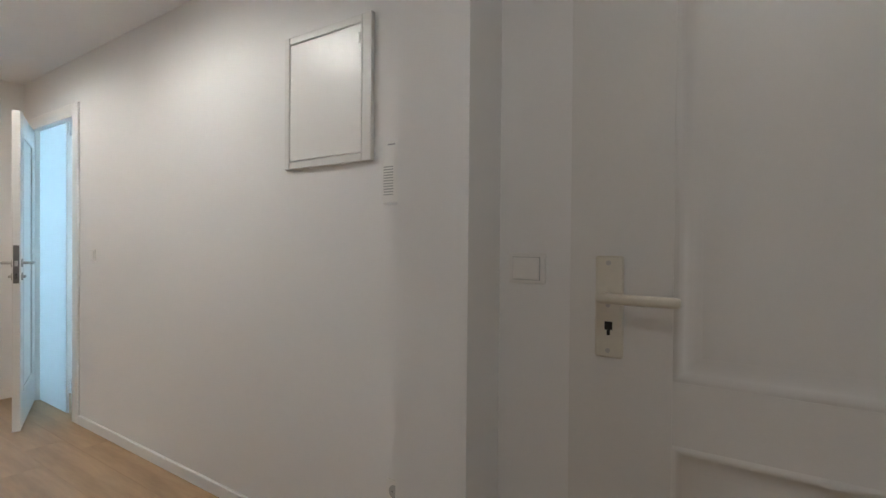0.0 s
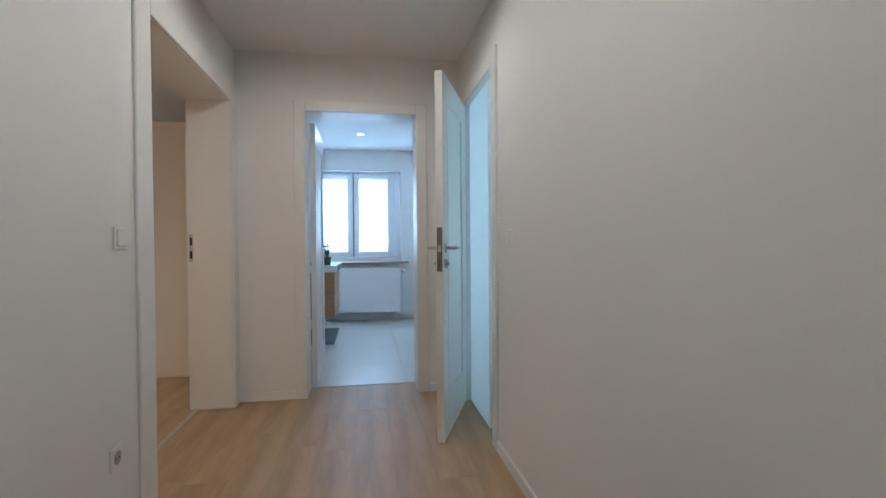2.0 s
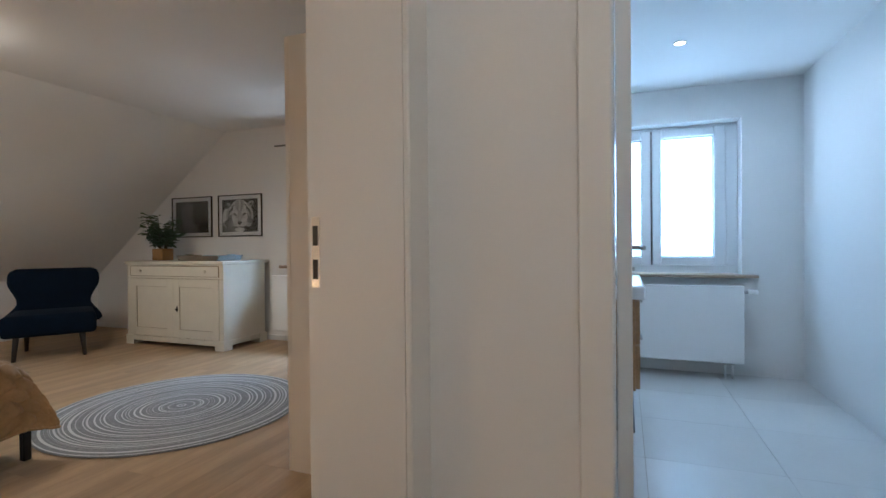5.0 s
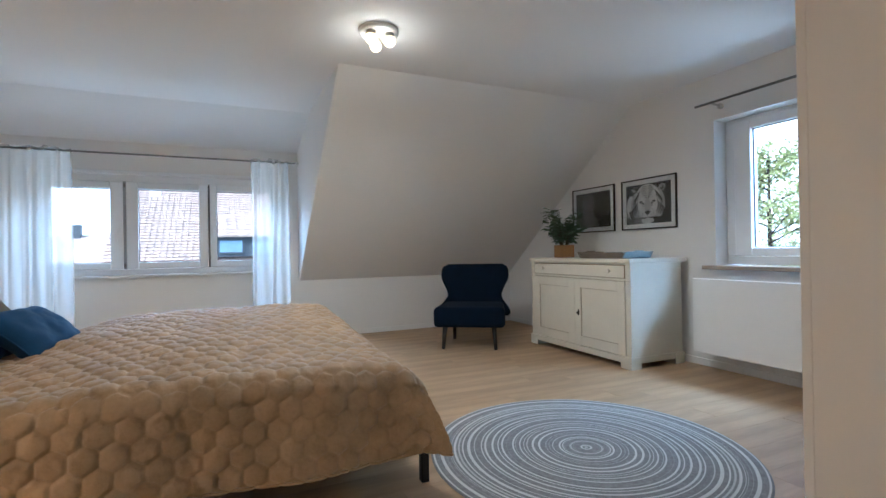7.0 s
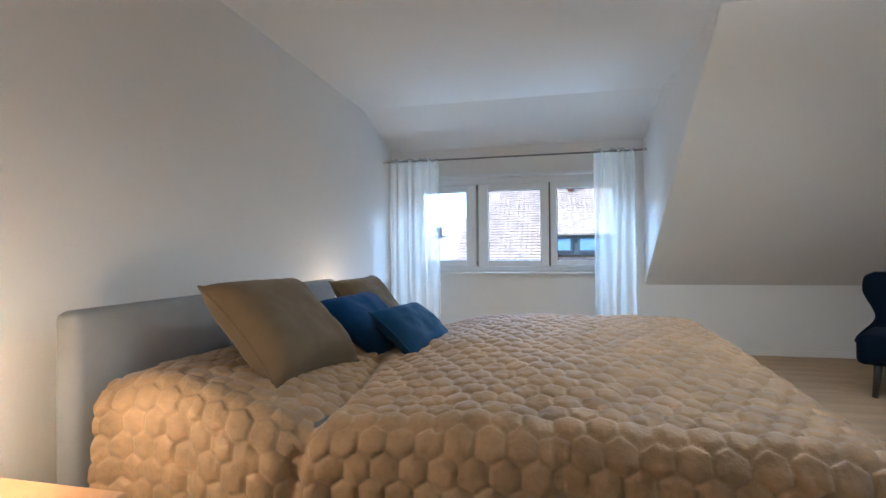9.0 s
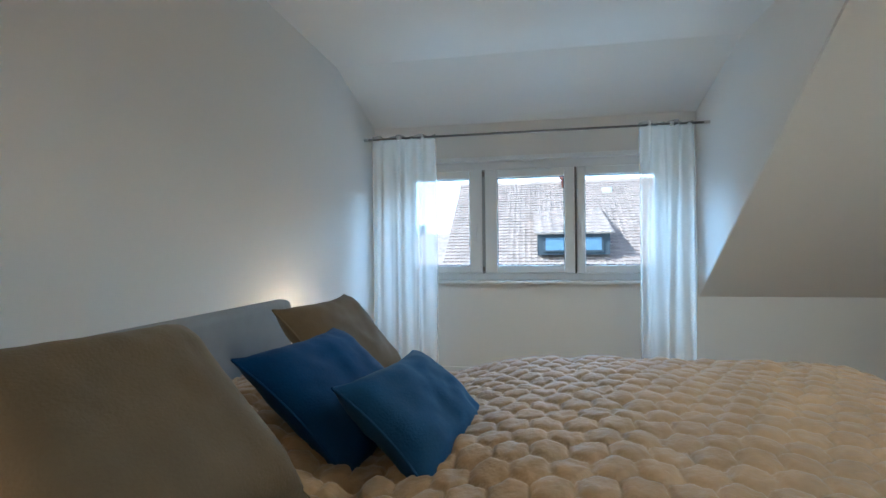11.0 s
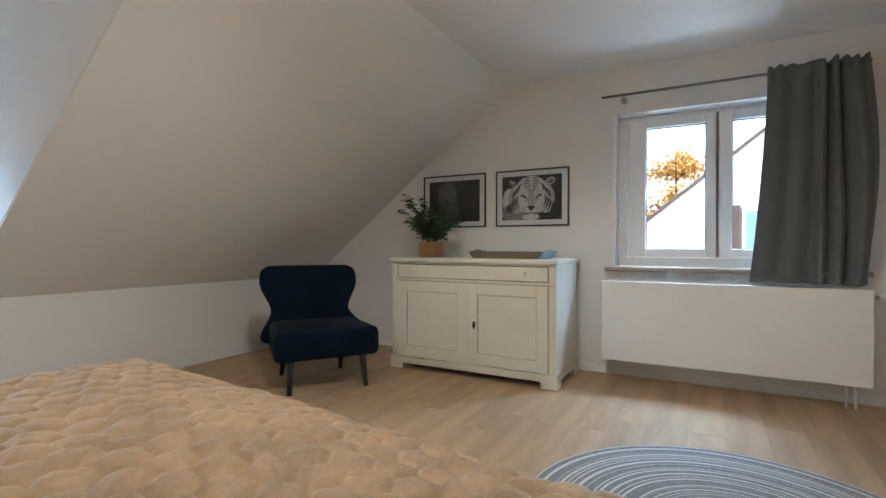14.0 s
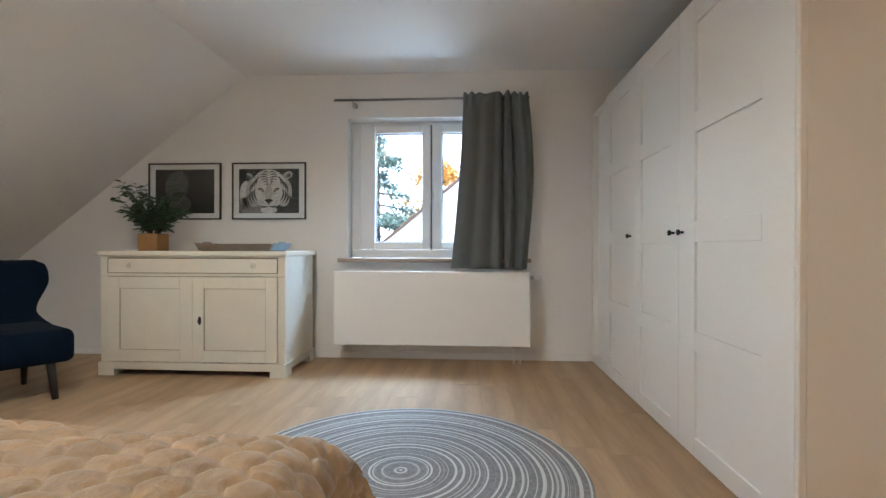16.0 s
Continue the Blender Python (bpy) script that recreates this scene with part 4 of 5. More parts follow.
            for k in range(4):
                stroke("whisker_line", (sd * 0.045, -0.085 - 0.01 * k), (sd * 0.07, -0.088 - 0.013 * k), (sd * 0.1, -0.08 - 0.018 * k), 0.0035, M_PRINTG, 6)
        for k in range(120):
            a_, q = fr.uniform(0, 6.28), math.sqrt(fr.random())
            u, v = 0.15 * q * math.cos(a_), 0.03 + 0.15 * q * math.sin(a_)
            stroke("fur_mark", (u, v), (u * 1.05, v * 1.05 + 0.004), (u * 1.12, v * 1.1 + 0.004), 0.004, M_PRINTG if k % 2 else M_PRINTL, 4, 4)
    else:
        blob("head", 0.07, 0.05, 0.105, 0.13, M_PRINTK, 1, 0.2)
        blob("shoulder", 0.04, -0.11, 0.1, 0.075, M_PRINTK, 1)
        for k in range(230):
            u, v = fr.gauss(-0.075, 0.05), fr.gauss(0.03, 0.07)
            a_ = math.atan2(v - 0.05, u + 0.07) + fr.uniform(-0.4, 0.4)
            l_ = fr.uniform(0.006, 0.016)
            stroke("fur_mark", (u, v), (u + l_ * math.cos(a_) * 0.5, v + l_ * math.sin(a_) * 0.5 + 0.002), (u + l_ * math.cos(a_), v + l_ * math.sin(a_)), 0.006, M_PRINTG if k % 3 else M_PRINTL, 2 + k % 3, 4)
        for k in range(34):
            blob("rosette", 0.07 + 0.075 * fr.uniform(-1, 1), 0.03 + 0.11 * fr.uniform(-1, 1), 0.008, 0.005, M_PRINTD, 5, fr.uniform(0, 3), 8)
        stroke("eye", (-0.1, 0.05), (-0.09, 0.062), (-0.075, 0.052), 0.01, M_PRINTD, 6)
        stroke("eye", (-0.045, 0.06), (-0.03, 0.068), (-0.02, 0.056), 0.01, M_PRINTD, 6)
        blob("nose", 0.07, -0.01, 0.018, 0.012, M_PRINTD, 6)
    g = part("glazing", box_bm((-0.0165, -w + f, -h + f), (-0.0145, w - f, h - f)), M_GLASS, e)


picture(2.382, 0)
picture(1.627, 1)

# ---- plant on the dresser ----
pl = thing("potted_plant", (4.6, 2.4, 0.92), "bushy green eucalyptus in a square wooden pot", "plant")
part("pot", boxes_bm(((-0.075, -0.082, 0.0), (0.075, 0.082, 0.135)), bevel=0.006), M_POT, pl, "square brown wooden pot")
pr_ = random.Random(11)
stems, leaves = bmesh.new(), []
for i in range(36):
    a = pr_.uniform(0, 6.28); lean = pr_.uniform(0.03, 0.25); top = pr_.uniform(0.12, 0.42)
    tip = Vector((lean * math.cos(a) * 0.8, lean * math.sin(a) * 1.25, 0.12 + top))
    root = Vector((0.03 * math.cos(a), 0.03 * math.sin(a), 0.12))
    if i == 0:
        tip = Vector((-0.02, 0.3, 0.42))
    mid = (root + tip) / 2 + Vector((0, 0, 0.05))
    tube_bm(root, mid, 0.003, 0.0025, 5, stems); tube_bm(mid, tip, 0.0025, 0.001, 5, stems)
    for k in range(9):
        t = 0.2 + 0.8 * k / 8
        p = root.lerp(mid, t * 2) if t < 0.5 else mid.lerp(tip, t * 2 - 1)
        for s in (-1, 1):
            leaves.append((p, pr_.uniform(0, 6.28), pr_.uniform(-0.6, 0.5), pr_.uniform(0.027, 0.047) * (1.15 - 0.4 * t)))
part("stems", stems, M_STEM, pl)
bm = bmesh.new()
for p, a, tilt, r in leaves:
    m = Matrix.Translation(p) @ Euler((tilt, tilt * 0.7, a)).to_matrix().to_4x4()
    v = [bm.verts.new(m @ Vector(q)) for q in ((0, 0, 0), (r * 0.7, -r * 0.62, 0.004), (r * 1.6, -r * 0.5, -0.002), (r * 2.0, 0, -0.008), (r * 1.6, r * 0.5, -0.002), (r * 0.7, r * 0.62, 0.004), (r * 1.1, 0, -0.004))]
    for q in ((0, 1, 6), (1, 2, 6), (2, 3, 6), (3, 4, 6), (4, 5, 6), (5, 0, 6)):
        bm.faces.new([v[k] for k in q])
part("foliage", bm, M_LEAF, pl, "dense small rounded leaves")

# ---- tray ----
tr = thing("tray", (4.55, 1.63, 0.92), "weathered wooden tray with a blue-grey rim", "tray")
part("base", box_bm((-0.14, -0.27, 0.0), (0.14, 0.27, 0.012), 0.003), M_TRAYW, tr)
for s in (-1, 1):
    part("side", prism_bm([(s * 0.13, 0.01), (s * 0.165, 0.055), (s * 0.175, 0.055), (s * 0.14, 0.004)], "y", -0.28, 0.28), M_TRAYW if s < 0 else M_TRAYB, tr)
    part("end", prism_bm([(s * 0.265, 0.01), (s * 0.3, 0.06), (s * 0.31, 0.06), (s * 0.275, 0.004)], "x", -0.16, 0.16), M_TRAYW if s > 0 else M_TRAYB, tr)
    hb = tube_bm((-0.05, s * 0.3, 0.062), (0.05, s * 0.3, 0.062), 0.008, n=8)
    part("handle", hb, M_TRAYW if s > 0 else M_TRAYB, tr)

# ---- cocktail chair ----
ch = thing("cocktail_chair", (3.77, 2.92, 0), "dark navy velvet cocktail chair with a flared back", "chair")
ch.matrix_world = pose(3.716, 2.869, 0, 0, 0, -34)   # front looks along local -y
seat = bmesh.new()
box_bm((-0.372, -0.335, 0.222), (0.372, 0.26, 0.43), 0.045, 4, seat)
for v in seat.verts:
    k = (v.co.y + 0.335) / 0.6
    v.co.x *= 1.0 - 0.1 * k
    if v.co.z > 0.36:
        v.co.z += 0.02 * (1 - (v.co.x / 0.35) ** 2)
part("seat", seat, M_VELV, ch, "", True)
def back_half(z):
    """Half width of the flared back over height."""
    t = max(0.0, (z - 0.33) / 0.53)
    ease = lambda q: q * q * (3 - 2 * q)
    if t < 0.32:
        return 0.415 - 0.105 * ease(t / 0.32)
    w = 0.31 + 0.08 * ease(min(1.0, (t - 0.32) / 0.42))
    q = min(1.0, max(0.0, (t - 0.8) / 0.2))
    return w - 0.07 * (1 - math.sqrt(1 - q * q))
NB = 26
def back_fn(i, j):
    a = 2 * math.pi * i / NB
    z = 0.3 + 0.555 * j / 20
    w, th = back_half(z), 0.06
    if j in (0, 20):
        w, th = w * 0.93, 0.02
    c, s = math.cos(a), math.sin(a)
    x = w * math.copysign(abs(c) ** 0.55, c)
    y = th * math.copysign(abs(s) ** 0.8, s)
    y += 0.27 + 0.26 * (z - 0.3) - (0.25 + 1.2 * max(0.0, 1 - (z - 0.3) / 0.2)) * x * x
    return (x, y, z)
bk = grid_mesh("backrest", NB, 21, back_fn, M_VELV, ch, "", True)
bmk = bmesh.new(); bmk.from_mesh(bk.data)
bmesh.ops.holes_fill(bmk, edges=bmk.edges, sides=0); bmesh.ops.recalc_face_normals(bmk, faces=bmk.faces)
bmk.to_mesh(bk.data); bmk.free(); bk.data.shade_smooth()
for s in (-1, 1):
    part("leg", tube_bm((s * 0.25, -0.27, 0.26), (s * 0.27, -0.31, 0.0), 0.027, 0.017, 14), M_BLACKW, ch, "black tapered wooden leg", True)
    part("leg", tube_bm((s * 0.22, 0.17, 0.26), (s * 0.235, 0.27, 0.0), 0.026, 0.016, 14), M_BLACKW, ch, "black tapered wooden leg", True)

# ---- rug ----
RR = 0.785
bm = lathe_bm([(0.02, 0.0), (RR - 0.01, 0.0), (RR, 0.005), (RR - 0.008, 0.011), (0.02, 0.0115)], 96)
rug = tagged(solid("round_rug", bm, rug_material("ring_rug", 0, 0), False), "round grey woven rug with pale rings on the floor", "rug")
rug.location = (2.93, 0.17, 0.0)

# ---- ceiling lamp ----
cl = thing("ceiling_lamp", (2.2, 1.21, H), "round steel ceiling lamp with three lit spots", "ceiling lamp")
part("canopy", lathe_bm([(0.125, 0.0), (0.125, -0.025), (0.11, -0.03), (0.02, -0.03)], 36), M_TRIM, cl, "", True)
for i in range(3):
    a = radians(90 + 120 * i)
    c = (0.07 * math.cos(a), 0.07 * math.sin(a))
    sp = part("spot", lathe_bm([(0.03, -0.028), (0.036, -0.055), (0.034, -0.058), (0.03, -0.055)], 24, (c[0], c[1], 0)), M_STEEL, cl, "", True)
    part("bulb", lathe_bm([(0.029, -0.05), (0.038, -0.075), (0.034, -0.092), (0.022, -0.105), (0.008, -0.11)], 20, (c[0], c[1], 0)), M_BULB, sp, "glowing warm lamp")
    point_lamp("spot_light", (2.2 + c[0], 1.21 + c[1], H - 0.16), 0.6, WARM, 0.03)
    spot_lamp("spot_light", (2.2 + c[0], 1.21 + c[1], H - 0.14), (2.2 + c[0] * 3, 1.21 + c[1] * 3, 0), 17, WARM, 165, 0.03)

# ---- bed ----
bed = thing("bed", (0.8, 1.12, 0), "double bed with grey upholstered headboard and black legs", "bed")
part("headboard", box_bm((-1.31, -0.99, 0.1), (-1.21, 1.0, 0.855), 0.035, 4), M_HEAD, bed, "rounded grey fabric headboard", True)
part("base", box_bm((-1.21, -0.9, 0.2), (1.1, 0.9, 0.36), 0.02, 2), M_SHEET, bed)
part("mattress", box_bm((-1.2, -0.9, 0.36), (1.08, 0.9, 0.5), 0.04, 3), M_SHEET, bed)
for x in (-1.1, 1.27):
    for y in (-0.89, 0.86):
        part("leg", box_bm((x - 0.018, y - 0.018, 0.0), (x + 0.018, y + 0.018, 0.3), 0.003), M_KNOB, bed, "square black metal leg")
part("foot_rail", box_bm((1.09, -0.91, 0.22), (1.29, 0.88, 0.3), 0.01), M_KNOB, bed)

HEX = 0.0495
def hex_puff(u, v):
    """Height of the quilting, 0 in the seams to 1 in the middle of a hexagon."""
    w, h = HEX * math.sqrt(3), HEX * 3
    best = 9.0
    for ou, ov in ((0, 0), (w / 2, h / 2)):
        du = (u - ou + w / 2) % w - w / 2
        dv = (v - ov + h / 2) % h - h / 2
        best = min(best, max(abs(du), abs(du) * 0.5 + abs(dv) * 0.866))
    k = min(1.0, best / (HEX * 0.866))
    return 1 - 0.8 * k ** 8 - 0.2 * k ** 2


def cover_top(x, y):
    """Top of the bedspread over the bed, before the quilting."""
    z = 0.555
    far = min(1.0, max(0.0, (y - 0.9) / 1.0))
    dx, dy = (x - 1.17 - 0.16 * far) / (0.74 + 0.08 * far), (y - 1.3) / (0.82 + 0.18 * far)
    z += (0.08 + 0.015 * far) * math.exp(-dx ** 4 - dy ** 4 - 2 * (1 - far) * dx * dx * dy * dy)
    z += 0.075 * math.exp(-((x + 0.16) / 0.27) ** 2)
    z -= 0.035 * math.exp(-((x - 0.36) / 0.16) ** 2)
    z -= (0.05 - 0.03 * far) * max(0, (x - 1.6) / 0.5) ** 2
    z += 0.012 * noise.noise((x * 2.2, y * 2.2, 0.3))
    return z


CX0, CX1, CY0, CY1, DROP = -0.36, 2.02, 0.16, 2.11, 0.37
step = 0.0066
nu, nv = int((CX1 - CX0 + DROP) / step) + 1, int((CY1 - CY0 + 2 * DROP) / step) + 1
def fold(d, r=0.09):
    """Arc length past the edge to (outward, downward)."""
    if d <= 0:
        return 0.0, 0.0
    q = r * math.pi / 2
    if d < q:
        return r * math.sin(d / r), r * (1 - math.cos(d / r))
    return r + 0.05 * (d - q), r + (d - q)
def cover_fn(i, j):
    u, v = CX0 + i * step, CY0 - DROP + j * step
    puff = 0.016 * hex_puff(u * 1.0, v)
    du = u - (CX1 - 0.09)
    dv = (CY0 + 0.09) - v if v < CY0 + 0.09 else v - (CY1 - 0.09)
    sy = -1 if v < (CY0 + CY1) / 2 else 1
    ox, dx = fold(du)
    oy, dy = fold(dv)
    x = min(u, CX1 - 0.09) + ox
    yb = (CY0 + 0.09) if sy < 0 else (CY1 - 0.09)
    y = (v if dv <= 0 else yb) + sy * oy
    drop = max(dx, dy) if not (dx > 0 and dy > 0) else math.hypot(dx, dy) * 0.82
    z = cover_top(min(u, CX1), min(max(v, CY0), CY1)) - drop
    hang = min(1, drop / 0.3)
    wave = hang * (0.022 * math.sin(u * 9 + 1.3 * noise.noise((u * 2, v, 1))) if dv > 0 else 0.02 * math.sin(v * 8))
    if dv > 0:
        y += sy * (wave + 0.015 * hang)
    if du > 0:
        x += wave + 0.02 * hang
    if du > 0 and dv > 0:
        x += 0.05 * hang; y += sy * 0.04 * hang
    n = Vector((1.0 if du > 0.1 else 0, sy * (1.0 if dv > 0.1 else 0), 0 if max(du, dv) > 0.1 else 1)).normalized()
    cr = 0.008 * noise.noise((u * 5, v * 5, 2.0)) + 0.003 * noise.noise((u * 19, v * 19, 4.0)) + 0.0016 * noise.noise((u * 42, v * 36, 6.0)) - 0.011 * max(0.0, 1 - 7 * abs(noise.noise((u * 2.6 + 0.4 * v, v * 1.1, 7.0)))) - 0.004 * max(0.0, 1 - 5 * abs(noise.noise((u * 9, v * 6, 9.0))))
    if v < 1.0:
        cr -= 0.03 * math.exp(-((u - 0.35 - 0.05 * math.sin(v * 4)) / 0.03) ** 2) - 0.014 * math.exp(-((u - 0.42 - 0.05 * math.sin(v * 4)) / 0.04) ** 2)
    return (x + n.x * (puff + cr), y + n.y * (puff + cr), max(0.17, z) + n.z * (puff + cr))
def hem_fn(path):
    def fn(i, j):
        c = Vector(path[j])
        a = 2 * math.pi * i / 6
        return (c.x + 0.006 * math.cos(a), c.y + 0.006 * math.cos(a), c.z + 0.006 * math.sin(a))
    return fn


cover = grid_mesh("bedspread", nu, nv, cover_fn, M_COVER)
tagged(cover, "quilted beige velvet bedspread with a honeycomb pattern, draped over the bed", "bedspread")


for path in ([cover_fn(i, 0) for i in range(nu)], [cover_fn(nu - 1, j) for j in range(nv)], [cover_fn(i, nv - 1) for i in range(nu)]):
    grid_mesh("hem", 6, len(path), hem_fn(path), M_COVER, cover, "", True)


# ---- pillows ----
def pillow(name, size, thick, m, mat, label, seed, group):
    """A cushion with pointed corners and drawn-in edges, lying in its own xy plane."""
    rr = random.Random(seed)
    N = 26
    ob_v, ob_f = [], []
    for side in (1, -1):
        for j in range(N + 1):
            for i in range(N + 1):
                u, v = 2 * i / N - 1, 2 * j / N - 1
                k = max(0.0, (1 - u ** 4) * (1 - v ** 4)) ** 0.55
                pinch = 1 - 0.12 * (1 - v * v) * abs(u) ** 3
                pin2 = 1 - 0.12 * (1 - u * u) * abs(v) ** 3
                wr = 0.014 * noise.noise((u * 2.3 + seed, v * 2.3, side)) + 0.006 * noise.noise((u * 6 + seed, v * 6, side))
                ob_v.append((u * size[0] / 2 * pinch, v * size[1] / 2 * pin2, side * (thick / 2 * k + 0.003) + wr * k))
    n1 = (N + 1) ** 2
    for s in range(2):
        for j in range(N):
            for i in range(N):
                q = (s * n1 + j * (N + 1) + i, s * n1 + j * (N + 1) + i + 1, s * n1 + (j + 1) * (N + 1) + i + 1, s * n1 + (j + 1) * (N + 1) + i)
                ob_f.append(q if s == 0 else q[::-1])
    me = bpy.data.meshes.new(name)
    me.from_pydata(ob_v, [], ob_f)
    me.materials.append(mat); me.shade_smooth()
    ob = new(name, me)
    ob.matrix_world = m
    # piped edge
    bm = bmesh.new()
    ring = [(-1, t) for t in np.linspace(-1, 1, 14)] + [(t, 1) for t in np.linspace(-1, 1, 14)] + [(1, t) for t in np.linspace(1, -1, 14)] + [(t, -1) for t in np.linspace(1, -1, 14)]
    pts = [(u * size[0] / 2 * (1 - 0.12 * (1 - v * v) * abs(u) ** 3), v * size[1] / 2 * (1 - 0.12 * (1 - u * u) * abs(v) ** 3), 0) for u, v in ring]
    for a, b in zip(pts, pts[1:] + pts[:1]):
        if (Vector(a) - Vector(b)).length > 1e-4:
            tube_bm(a, b, 0.004, n=6, bm=bm)
    part("seam", bm, mat, ob)
    return tagged(ob, label, "pillow", group)


def stand(x, y, z, yaw, lean, spin):
    """Pose of a cushion standing on a corner or side: yaw is the way it faces, lean how far it tips back, spin its turn in its plane."""
    return pose(x, y, z) @ pose(0, 0, 0, 0, 0, yaw) @ pose(0, 0, 0, 90 - lean, 0, 0) @ pose(0, 0, 0, 0, 0, spin)


pillow("taupe_pillow", (0.54, 0.52), 0.22, stand(0.03, 0.67, 0.735, 82, 47, -2), M_TAUPE, "taupe velvet cushion leaning at the near side of the headboard", 1, "taupe cushions")
pillow("taupe_pillow", (0.5, 0.46), 0.16, stand(-0.01, 1.79, 0.705, 79, 42, 2), M_TAUPE, "taupe velvet cushion at the window side of the headboard", 2, "taupe cushions")
pillow("blue_pillow", (0.48, 0.46), 0.15, stand(0.17, 1.3, 0.66, 78, 52, 2), M_BLUE, "deep blue velvet cushion, creased, on the bedspread", 3, "blue cushions")
pillow("petrol_pillow", (0.46, 0.33), 0.14, stand(0.435, 1.215, 0.65, 79, 50, 0), M_BLUE2, "petrol blue velvet cushion in front of the darker one", 4, "blue cushions")


# ---- bedside table and lamps ----
def nightstand(x, y, lx, label, watts):
    ns = thing("nightstand", (x, y, -0.03), label, "nightstand", "nightstands")
    part("tabletop", box_bm((-0.22, -0.2, 0.455), (0.22, 0.2, 0.485), 0.005), M_OAKF, ns)
    part("drawer_box", box_bm((-0.2, -0.18, 0.3), (0.2, 0.18, 0.455), 0.003), M_OAKF, ns)
    part("drawer_front", box_bm((0.2, -0.175, 0.305), (0.212, 0.175, 0.45), 0.003), M_OAKF, ns)
    for sx in (-1, 1):
        for sy in (-1, 1):
            part("leg", tube_bm((sx * 0.17, sy * 0.15, 0.3), (sx * 0.19, sy * 0.17, 0.03), 0.018, 0.012, 10), M_OAKF, ns)
    lp = thing("table_lamp", (lx, y, 0.455), "black wire table lamp with a glowing warm bulb", "table lamp", "bedside lamps")
    part("base", lathe_bm([(0.075, 0.0), (0.075, 0.018), (0.07, 0.022), (0.01, 0.022)], 28), M_KNOB, lp, "", True)
    part("socket", tube_bm((0, 0, 0.022), (0, 0, 0.07), 0.018, n=16), M_KNOB, lp, "", True)
    part("bulb", lathe_bm([(0.012, 0.07), (0.035, 0.11), (0.038, 0.135), (0.03, 0.16), (0.012, 0.175)], 20), M_LAMPW, lp, "glowing filament bulb", True)
    for a in (0, 90):
        bm = bmesh.new()
        pts = [(0.06, 0.02), (0.085, 0.06), (0.085, 0.2), (0.06, 0.235), (-0.06, 0.235), (-0.085, 0.2), (-0.085, 0.06), (-0.06, 0.02)]
        c, s = math.cos(radians(a + 20)), math.sin(radians(a + 20))
        for (p, z), (q, z2) in zip(pts, pts[1:]):
            tube_bm((p * c, p * s, z), (q * c, q * s, z2), 0.004, n=8, bm=bm)
        part("wire_frame", bm, M_KNOB, lp)
    point_lamp("bulb_light", (lx, y, 0.65), watts, (1.0, 0.6, 0.3), 0.035)


nightstand(-0.135, -0.35, -0.24, "oak nightstand at the near side of the bed", 11)
nightstand(-0.42, 2.45, -0.48, "oak nightstand at the window side of the bed", 2.2)


# ---- curtains ----
def curtain(parent, x0, x1, y, z0, z1, folds, depth, mat, label, flare=0.0, along="x", gather=0.0, seed=0):
    """Hanging cloth with uneven folds, narrower at the heading tape."""
    NU, NV = folds * 10 + 1, 40
    rr = random.Random(seed)
    ph = [rr.uniform(-1.3, 1.3) for _ in range(folds + 2)]
    am = [rr.uniform(0.45, 1.35) for _ in range(folds + 2)]
    def fn(i, j):
        t, s = i / (NU - 1), j / (NV - 1)
        k = int(t * folds)
        f = t * folds * 2 * math.pi + ph[k] * math.sin(s * 3 + k) * 0.8
        a = x0 + (x1 - x0) * t
        mid = (x0 + x1) / 2
        a += (x0 - mid) * flare * s * (1 - t) + 0.008 * math.sin(f * 0.5 + 3 * s)
        pinch = 0.35 + 0.65 * min(1, s * 5)
        d = depth * am[k] * math.sin(f) * pinch + 0.016 * noise.noise((a * 7, s * 2.5, seed)) * min(1, s * 4)
        z = z1 + (z0 - z1) * s + (0.012 * math.sin(f * 0.5) if j == 0 else 0)
        return (a, y + d, z) if along == "x" else (y + d, a, z)
    ob = grid_mesh("curtain", NU, NV, fn, mat, parent, label)
    sol = ob.modifiers.new("cloth", "SOLIDIFY"); sol.thickness = 0.0015
    return ob


rod1 = thing("curtain_rod", (0, 0, 0), "thin steel curtain rod with white sheer curtains at the dormer", "curtain rod")
part("rod", tube_bm((-0.57, 3.7, 2.0), (2.0, 3.7, 2.0), 0.009, n=12), M_METSHADE, rod1, "", True)
for x in (-0.307, 1.771):
    b = part("bracket", tube_bm((x, 3.7, 2.0), (x, 4.13, 2.1), 0.007, n=10), M_STEEL, rod1, "", True)
    part("bracket_ring", tube_bm((x - 0.012, 3.7, 2.0), (x + 0.012, 3.7, 2.0), 0.018, n=14), M_STEEL, b, "", True)
    part("bracket_foot", tube_bm((x, 4.11, 2.095), (x, 4.13, 2.1), 0.024, n=14), M_STEEL, b, "", True)
for x in (-0.58, 2.01):
    part("end_cap", tube_bm((x - 0.02, 3.7, 2.0), (x + 0.02, 3.7, 2.0), 0.012, n=12), M_STEEL, rod1, "", True)
c1 = tagged(new("sheer_curtain"), "white sheer voile curtain hanging to the floor", "curtain", "sheer curtains")
curtain(c1, -0.53, 0.0, 3.7, 0.02, 2.02, 6, 0.022, M_SHEER, "", seed=1)
c2 = tagged(new("sheer_curtain"), "white sheer voile curtain hanging beside the roof slope", "curtain", "sheer curtains")
curtain(c2, 1.54, 1.92, 3.7, 0.02, 2.02, 4, 0.022, M_SHEER, "", seed=2)
rod2 = thing("curtain_rod", (0, 0, 0), "thin steel curtain rod above the gable window", "curtain rod")
part("rod", tube_bm((4.885, -0.6, 2.18), (4.885, 1.02, 2.18), 0.01, n=12), M_METSHADE, rod2, "", True)
